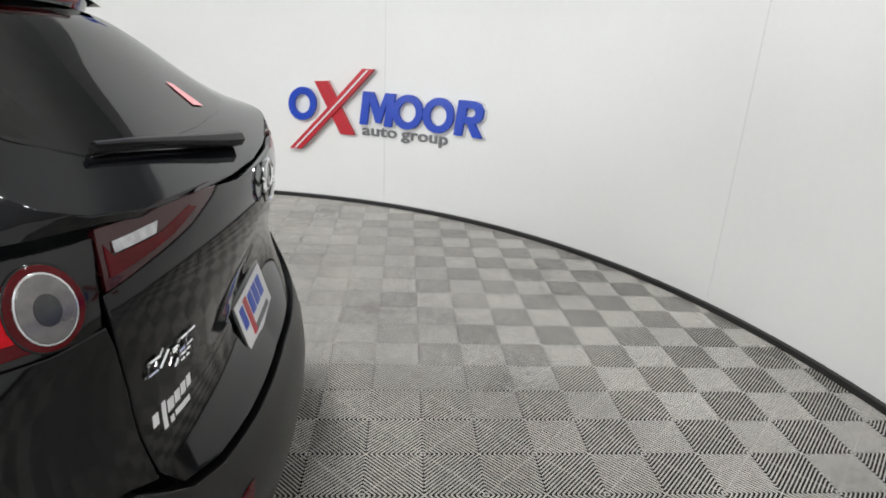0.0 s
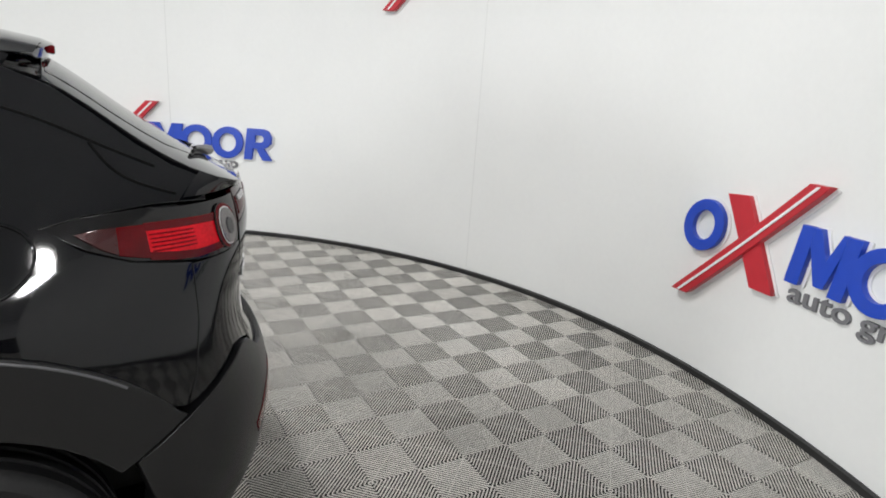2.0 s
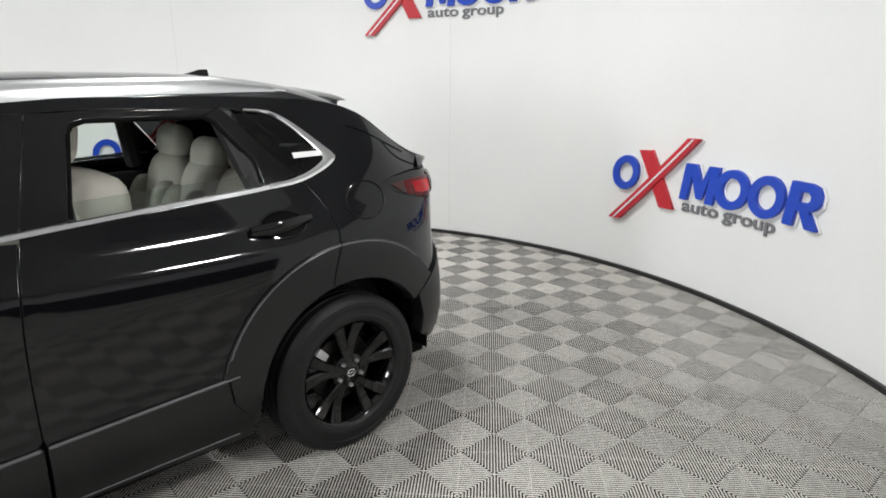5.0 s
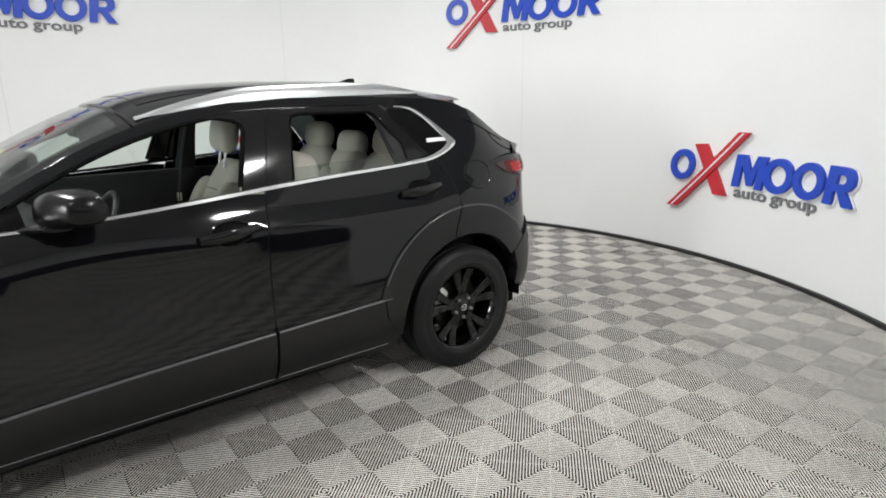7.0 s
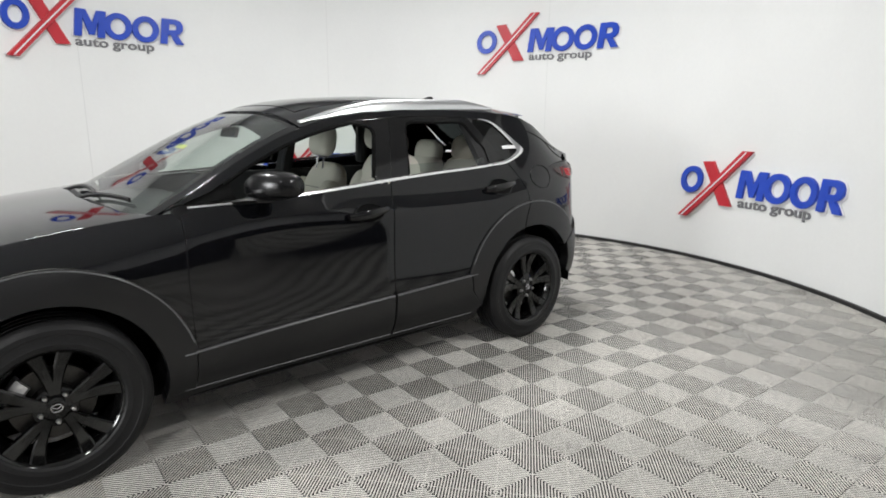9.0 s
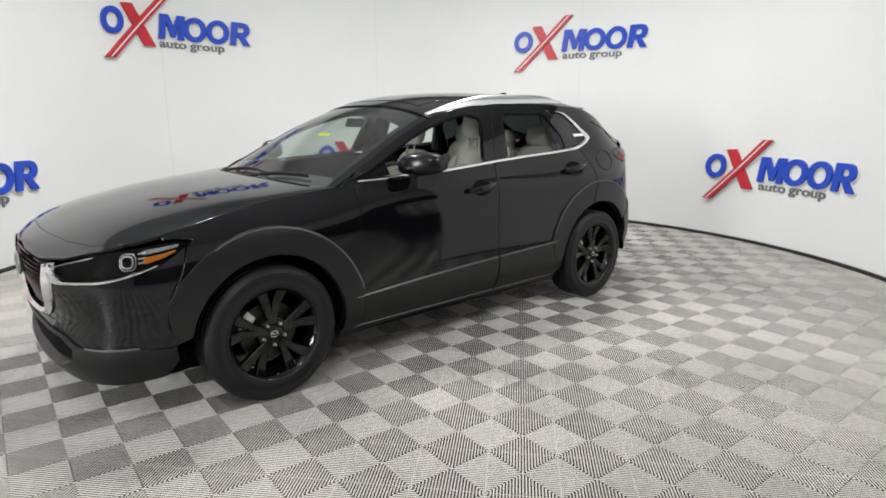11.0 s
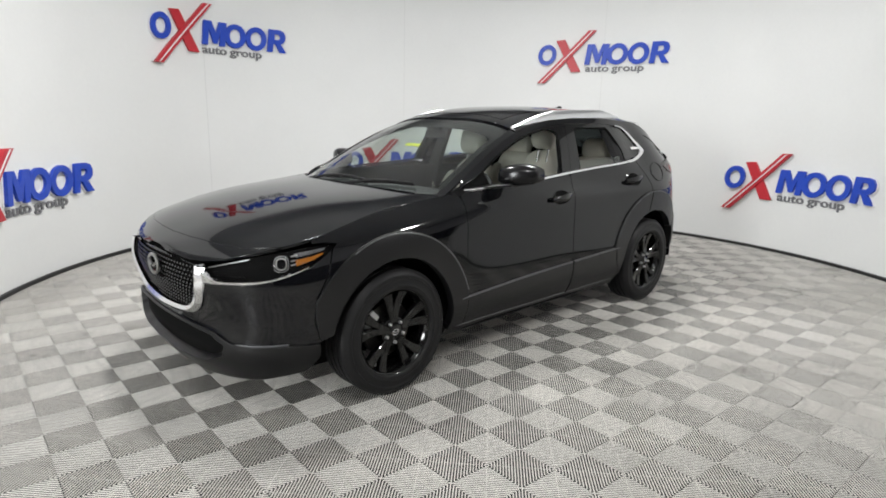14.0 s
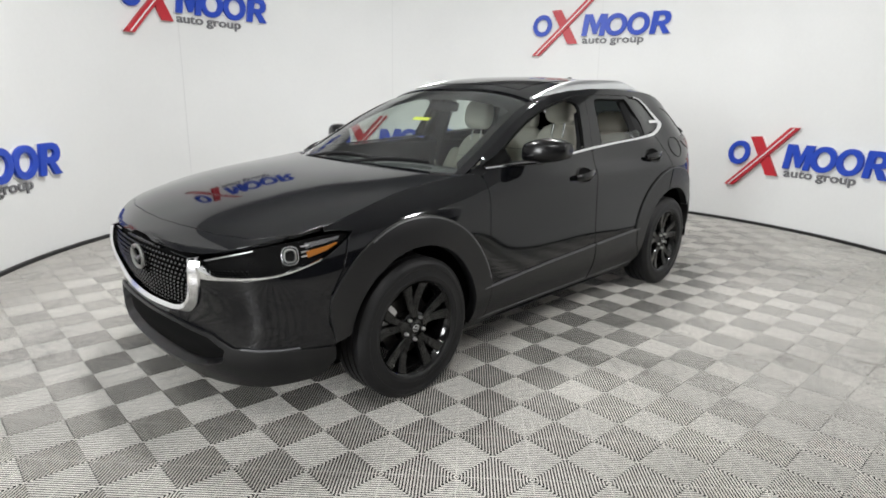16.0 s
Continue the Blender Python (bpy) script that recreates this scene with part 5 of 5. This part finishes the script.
# ---------- wheels ----------
def wheel(x, side):
    w = new("wheel")
    w.parent = car
    w.matrix_world = pose(x, side * 0.772, 0.343, 0, 0, 0 if side > 0 else 180)
    bm = bmesh.new()
    prof = [(0.232, -0.098), (0.262, -0.106), (0.300, -0.107), (0.328, -0.098), (0.340, -0.082)]
    for k, yy in enumerate((-0.080, -0.048, -0.046, -0.036, -0.034, -0.006, -0.004, 0.006, 0.008, 0.036, 0.038, 0.048, 0.050, 0.080)):
        prof.append((0.343 if k % 4 in (0, 1) else 0.336, yy))
    prof += [(0.340, 0.084), (0.330, 0.098), (0.316, 0.1045), (0.314, 0.1060), (0.296, 0.108), (0.294, 0.1062), (0.262, 0.106), (0.258, 0.108), (0.240, 0.104), (0.232, 0.096), (0.230, 0.08)]
    lathe(bm, prof, 72)
    bmesh.ops.recalc_face_normals(bm, faces=bm.faces[:])
    part("tyre", bm, RUBBER, w, "black rubber tyre", smooth=30)
    bm = bmesh.new()
    lathe(bm, [(0.222, -0.09), (0.205, -0.07), (0.200, 0.02), (0.206, 0.06), (0.218, 0.080), (0.224, 0.092), (0.231, 0.097), (0.236, 0.092), (0.233, 0.08)], 72)
    for k in range(10):
        a = 2 * math.pi * (k // 2) / 5 + (0.235 if k % 2 else -0.235) + math.pi / 2
        tw = (0.06 if k % 2 else -0.06)
        rows = []
        for u in np.linspace(0, 1, 7):
            r = 0.052 + 0.168 * u
            aa = a * 1.0 + tw * (1 - u) * -2.2
            hw = 0.017 + 0.012 * u ** 1.5
            yy = 0.074 - 0.012 * math.sin(math.pi * u) + 0.012 * u
            c = Vector((r * math.cos(aa), yy, r * math.sin(aa)))
            t = Vector((-math.sin(aa), 0, math.cos(aa)))
            rows.append([c - t * hw + Vector((0, -0.030, 0)), c - t * hw + Vector((0, -0.003, 0)), c - t * hw * 0.72 + Vector((0, 0.003, 0)), c + t * hw * 0.72 + Vector((0, 0.003, 0)), c + t * hw + Vector((0, -0.003, 0)), c + t * hw + Vector((0, -0.030, 0))])
        loft(bm, rows)
    lathe(bm, [(0.001, 0.082), (0.026, 0.082), (0.031, 0.078), (0.040, 0.074), (0.068, 0.072), (0.078, 0.066), (0.080, 0.02)], 40)
    bmesh.ops.recalc_face_normals(bm, faces=bm.faces[:])
    part("rim", bm, RIM, w, "gloss black ten-spoke alloy rim", smooth=35)
    for k in range(5):
        a = 2 * math.pi * k / 5 + math.pi / 2 + math.pi / 5
        bm = bmesh.new()
        lathe(bm, [(0.0005, 0.090), (0.006, 0.090), (0.0085, 0.087), (0.0095, 0.07)], 6, m=Matrix.Translation((0.057 * math.cos(a), 0, 0.057 * math.sin(a))))
        part("wheel_nut", bm, STEEL, w)
    bm = bmesh.new()
    tube(bm, [Vector((0.019 * math.cos(t), 0.0835, 0.015 * math.sin(t))) for t in np.linspace(0, 2 * math.pi, 25)], 0.0022, 6)
    tube(bm, [Vector((x0, 0.0835, z0)) for x0, z0 in ((-0.016, 0.007), (-0.008, 0.001), (0, -0.003), (0.008, 0.001), (0.016, 0.007))], 0.002, 6)
    part("centre_badge", bm, CHROME, w)
    bm = bmesh.new()
    lathe(bm, [(0.05, 0.012), (0.148, 0.012), (0.150, 0.008), (0.150, -0.008), (0.05, -0.008)], 48)
    bmesh.ops.recalc_face_normals(bm, faces=bm.faces[:])
    part("brake_disc", bm, DISC, w, "worn steel brake disc")
    bm = bmesh.new()
    a0 = math.pi * (0.14 if side < 0 else 0.86)
    rows = []
    for t in np.linspace(-0.42, 0.42, 9):
        c = Vector((math.cos(a0 + t), 0, math.sin(a0 + t)))
        rows.append([c * r + Vector((0, yy, 0)) for r, yy in ((0.105, -0.03), (0.105, 0.028), (0.115, 0.038), (0.150, 0.038), (0.165, 0.028), (0.165, -0.03))])
    loft(bm, rows)
    bmesh.ops.recalc_face_normals(bm, faces=bm.faces[:])
    part("brake_caliper", bm, CALIPER, w, "cast grey brake caliper")
    return w


for wx in (FX, RX):
    for sd in (-1, 1):
        wheel(wx, sd)
        # wheel house: a dark half drum over each wheel
        bm = bmesh.new()
        r = FI + 0.02 if wx < 0 else RI + 0.02
        rows = []
        for a in np.linspace(-4, 184, 24):
            rows.append([(wx + r * math.cos(radians(a)), sd * 0.845, 0.345 + r * math.sin(radians(a))), (wx + r * math.cos(radians(a)), sd * 0.45, 0.345 + r * math.sin(radians(a)))])
        loft(bm, rows, closed=False)
        vs = [bm.verts.new((wx + r * math.cos(radians(a)), sd * 0.45, 0.345 + r * math.sin(radians(a)))) for a in np.linspace(-4, 184, 24)]
        bm.faces.new(vs)
        part("wheel_liner", bm, DARK, car, "dark wheel house liner")

# windscreen wipers, parked low on the glass
for pts in (((-1.03, 0.62), (-0.985, 0.35), (-0.975, 0.0), (-0.985, -0.18)), ((-1.045, 0.02), (-0.985, -0.25), (-0.95, -0.52), (-0.925, -0.70))):
    bm = bmesh.new()
    line = [Vector(top_surface(np.array([x]), np.array([v]))[0]) + Vector((-0.006, 0, 0.016)) for x, v in curve_pts(pts, 12)]
    tube(bm, line, [0.011 - 0.0004 * k for k in range(12)], 6)
    wiper_arm = part("windscreen_wiper", bm, CLAD, car, "black windscreen wiper")
    bm = bmesh.new()
    tube(bm, [p + Vector((0.002, 0, -0.010)) for p in line[3:]], 0.005, 5)
    part("blade", bm, RUBBER, wiper_arm)

# ---------- underside and cabin ----------
bm = bmesh.new()
add_box(bm, -1.98, 1.92, -0.66, 0.66, 0.19, 0.30, 0.02)
part("underbody", bm, DARK, car, "dark underbody")
bm = bmesh.new()
add_box(bm, -0.86, 0.90, -0.80, 0.80, 0.21, 0.34, 0.02)
part("floor_pan", bm, DARK, car)
bm = bmesh.new()
add_box(bm, -1.90, -0.90, -0.46, 0.46, 0.30, 0.80, 0.03)
part("engine_bay", bm, DARK, car)
bm = bmesh.new()
add_box(bm, 1.42, 1.93, -0.52, 0.52, 0.30, 1.02, 0.03)
part("boot_trim", bm, CABIN, car)
for sd in (-1, 1):
    bm = bmesh.new()
    add_box(bm, -0.82, 1.10, sd * 0.72 - 0.02, sd * 0.72 + 0.02, 0.30, 1.06, 0.012)
    part("door_lining", bm, CABIN, car, "black inner door panel")
# headliner
panel("headliner", vrange(-0.93, -0.10, 1.5, 12) + vrange(0.93, 1.5, -0.10, 12), lambda x, v: top_surface(x, v) - np.array([0, 0, 0.03]), CABIN, car, "dark headliner", step=0.1, thick=0.004)
for sd in (-1, 1):
    for a, b in (((0.22, 1.06), (0.36, 1.43)), ((1.06, 1.10), (0.98, 1.42))):
        bm = bmesh.new()
        if a[0] < 0.5:
            loft(bm, [[on_side(0.30 + 0.02 * k, z, sd, -0.035), on_side(0.455 - 0.005 * k, z, sd, -0.035), on_side(0.44, z, sd, -0.095), on_side(0.32 + 0.02 * k, z, sd, -0.095)] for k, z in enumerate(np.linspace(0.75, 1.42, 5))])
            bmesh.ops.recalc_face_normals(bm, faces=bm.faces[:])
        else:
            tube(bm, [on_side(*a, sd, -0.05), on_side(*b, sd, -0.05)], 0.045, 8)
        part("inner_pillar", bm, CABIN, car)
bm = bmesh.new()
rows = []
for x, z, h in ((-1.02, 0.92, 0.05), (-0.90, 0.985, 0.10), (-0.70, 1.0, 0.20), (-0.52, 0.985, 0.26), (-0.45, 0.94, 0.24), (-0.43, 0.86, 0.16)):
    rows.append([(x, y, zz) for y, zz in ((-0.70, z - h), (-0.70, z - 0.03), (-0.64, z), (-0.2, z + 0.012), (0.2, z + 0.012), (0.64, z), (0.70, z - 0.03), (0.70, z - h))])
loft(bm, rows)
bmesh.ops.recalc_face_normals(bm, faces=bm.faces[:])
part("dashboard", bm, CABIN, car, "black dashboard")
bm = bmesh.new()
tilt = pose(-0.30, -0.37, 0.93, 0, -62, 0)
tube(bm, [tilt @ Vector((0.185 * math.cos(t), 0.185 * math.sin(t), 0)) for t in np.linspace(0, 2 * math.pi, 41)], 0.014, 8)
for t in (0.0, math.pi / 2, math.pi, ):
    tube(bm, [tilt @ Vector((0.18 * math.cos(t + math.pi / 2), 0.18 * math.sin(t + math.pi / 2), 0)), tilt @ Vector((0, 0, -0.03))], 0.016, 6)
add_box(bm, -0.06, 0.06, -0.07, 0.07, -0.05, -0.01, 0.02, tilt)
part("steering_wheel", bm, CABIN, car, "black steering wheel")


def cushion(bm, m, w, h, d, top=1.0, edge=5.0):
    """A padded block: rounded, fuller in the middle; top is the share of the width left at its upper end."""
    rows = []
    for i in range(17):
        u = -math.cos(math.pi * i / 16)
        f = (1 - abs(u) ** edge) ** (1.6 / edge + 0.1) if abs(u) < 1 else 0.04
        tp = 1 + (top - 1) * ((u + 1) / 2) ** 2.2
        rows.append([m @ Vector((d / 2 * math.copysign(abs(math.cos(t)) ** 0.6, math.cos(t)) * (0.25 + 0.75 * f), w / 2 * tp * math.copysign(abs(math.sin(t)) ** 0.6, math.sin(t)) * (0.55 + 0.45 * f), h / 2 * u)) for t in np.linspace(0, 2 * math.pi, 29)[:-1]])
    loft(bm, rows)


def seat(x, y, z, w=0.50, name="seat", hw=0.24, hh=0.23, top=0.62, gap=0.0, lean=13, deep=0.17, head=0.155):
    """Seat squab, cushion and bolsters, with a headrest on two posts."""
    bm = bmesh.new()
    cushion(bm, pose(x + 0.065, y, z + 0.32, 0, lean, 0) @ Matrix.Translation((0, 0, 0.04)), w, 0.66, deep, top)
    cushion(bm, pose(x - 0.30, y, z - 0.02, 0, 84, 0), w, 0.56, 0.17)
    for s in (-1, 1):
        cushion(bm, pose(x + 0.005, y + s * (w / 2 - 0.05), z + 0.29, s * 5, lean, 0), 0.11, 0.56, 0.19, 0.75)
    bmesh.ops.recalc_face_normals(bm, faces=bm.faces[:])
    st = part(name, bm, SEAT, car, "cream leather seat", smooth=60)
    # stitched seam lines across the squab
    for k, dz in enumerate((0.12, -0.06)):
        bm = bmesh.new()
        tube(bm, [pose(x + 0.065, y, z + 0.32, 0, lean, 0) @ Vector((0.0005 - deep / 2 + 0.006 * abs(q) ** 3, q * 0.13, 0.04 + dz)) for q in np.linspace(-1, 1, 7)], 0.003, 5)
        part("seam", bm, SEATSEAM, st)
    bm = bmesh.new()
    m = pose(x + head, y, z + 0.80 + gap, 0, 10, 0)
    cushion(bm, m, hw, hh, 0.13, 0.92, 3.2)
    bmesh.ops.recalc_face_normals(bm, faces=bm.faces[:])
    part("headrest", bm, SEAT, st, "cream leather headrest", smooth=60)
    for s in (-1, 1):
        bm = bmesh.new()
        tube(bm, [m @ Vector((0, s * 0.045, -0.20)), m @ Vector((0, s * 0.045, -0.08))], 0.007, 8)
        part("headrest_post", bm, CHROME, st)
    return st


seat(0.42, -0.40, 0.545, name="front_seat", hw=0.22, hh=0.20, top=0.84, gap=0.0, lean=16, deep=0.23, head=0.06)
seat(0.40, 0.41, 0.45, name="front_seat", hw=0.25, hh=0.22, top=0.62, gap=0.025, lean=24, deep=0.19, head=0.145)
for y, w in ((-0.42, 0.44), (0.0, 0.36), (0.42, 0.44)):
    seat(1.02, y, 0.49, w, "rear_seat", hw=0.27 if w > 0.4 else 0.24, hh=0.17, top=0.85, gap=-0.055 if w > 0.4 else -0.095)
bm = bmesh.new()
add_box(bm, -0.45, 0.35, -0.10, 0.10, 0.30, 0.72, 0.03)
part("centre_console", bm, CABIN, car, "black centre console")
bm = bmesh.new()
add_box(bm, -0.012, 0.012, -0.11, 0.11, -0.03, 0.03, 0.01, pose(-0.27, 0.0, 1.345, 0, 20, 0))
part("interior_mirror", bm, CABIN, car)
for sd in (-1, 1):
    bm = bmesh.new()
    a = [on_side(0.38, 1.32, sd, -0.105), on_side(0.35, 1.15, sd, -0.12), Vector((0.315, sd * 0.67, 0.88)), Vector((0.30, sd * 0.66, 0.5))]
    tube(bm, a, 0.022, 6, 0.15)
    belt = part("seat_belt", bm, CABIN, car, "black seat belt")
    bm = bmesh.new()
    add_box(bm, -0.016, 0.016, -0.006, 0.006, -0.026, 0.026, 0.004, pose(0.315, sd * 0.665, 0.89))
    part("belt_tongue", bm, CHROME, belt, "bright steel belt tongue")
panel("sun_visor_tag", [(-0.58, -0.22), (-0.55, -0.22), (-0.55, -0.02), (-0.58, -0.02)], lambda x, v: top_surface(x, v) - np.array([0, 0, 0.014]), YELLOW, car, "yellow paper tag behind the windscreen", step=0.05, thick=0.001)

# ---------- floor tiles (last: many pieces) ----------
TILE, TANG = 0.4086, -3.25
TO = (0.0592, -0.1002)


def tile_mesh():
    """One tile: four squares of slanted ribs, turned by a quarter from square to square, on a thin cross rib."""
    bm = bmesh.new()
    g, pitch, wid, dep = TILE / 2, 0.01242, 0.0046, 0.0026
    for qi in range(2):
        for qj in range(2):
            cx, cy = (qi - 0.5) * g, (qj - 0.5) * g
            sg = 1 if (qi + qj) % 2 == 0 else -1
            u = Vector((1, sg, 0)).normalized()
            w = Vector((-u.y, u.x, 0))
            diag = g * math.sqrt(2) / 2
            for k in range(-12, 13):
                o = k * pitch
                if abs(o) + wid / 2 > diag:
                    continue
                l0 = diag - abs(o) - 0.001
                if l0 < 0.004:
                    continue
                c = Vector((cx, cy, 0)) + w * o
                v = [bm.verts.new(c + u * (sl * l0) + w * off + Vector((0, 0, zz))) for sl in (-1, 1) for off, zz in ((-0.0027, -dep), (-0.0026, -0.0010), (-0.0016, 0.0), (0.0016, 0.0), (0.0026, -0.0010), (0.0027, -dep))]
                for q in range(5):
                    bm.faces.new((v[q], v[q + 1], v[q + 7], v[q + 6]))
            c = Vector((cx, cy, 0))
            l0 = diag - 0.004
            v = [bm.verts.new(c + w * (sl * l0) + u * (sw * 0.0012) + Vector((0, 0, -0.0010))) for sl, sw in ((-1, -1), (1, -1), (1, 1), (-1, 1))]
            bm.faces.new(v)
    bmesh.ops.recalc_face_normals(bm, faces=bm.faces[:])
    for f in bm.faces:
        if f.normal.z < -0.5:
            f.normal_flip()
    me = bpy.data.meshes.new("tile")
    bm.to_mesh(me)
    bm.free()
    me.materials.append(RIB)
    return me


tmesh = tile_mesh()
rot = Matrix.Rotation(radians(TANG), 4, "Z")
cells = []
for i in range(-20, 20):
    for j in range(-20, 20):
        c = rot @ Vector((TO[0] + (i + 0.5) * TILE, TO[1] + (j + 0.5) * TILE, 0))
        if RX0 < c.x < RX1 and RY0 < c.y < RY1:
            r = math.hypot(c.x - BX, c.y - BY)
            near = abs(c.x) < 2.2 and abs(c.y) < 0.7
            cells.append((r + (4 if near else 0) if c.y > -2.5 else r * 0.8, c.x, c.y, r))
cells.sort()
rest_v, rest_f = [], []
co = np.array([tuple(v.co) for v in tmesh.vertices])
pf = [tuple(p.vertices) for p in tmesh.polygons]
for k, (_, x, y, r) in enumerate(cells):
    m = Matrix.Translation((x, y, 0)) @ rot
    if k < 300:
        ob = new("tile", tmesh)
        ob.parent = FLOOR
        ob.matrix_world = m
    else:
        a = np.array(m.to_3x3())
        n0 = len(rest_v) * len(co)
        rest_v.append(co @ a.T + np.array([x, y, 0]))
        rest_f += [tuple(i + n0 for i in f) for f in pf]
me = bpy.data.meshes.new("far_tiles")
me.from_pydata([tuple(v) for v in np.concatenate(rest_v)], [], rest_f)
me.materials.append(RIB)
ob = new("far_tiles", me)
ob.parent = FLOOR
tagged(ob, "more grey ribbed floor tiles", kind="stuff")
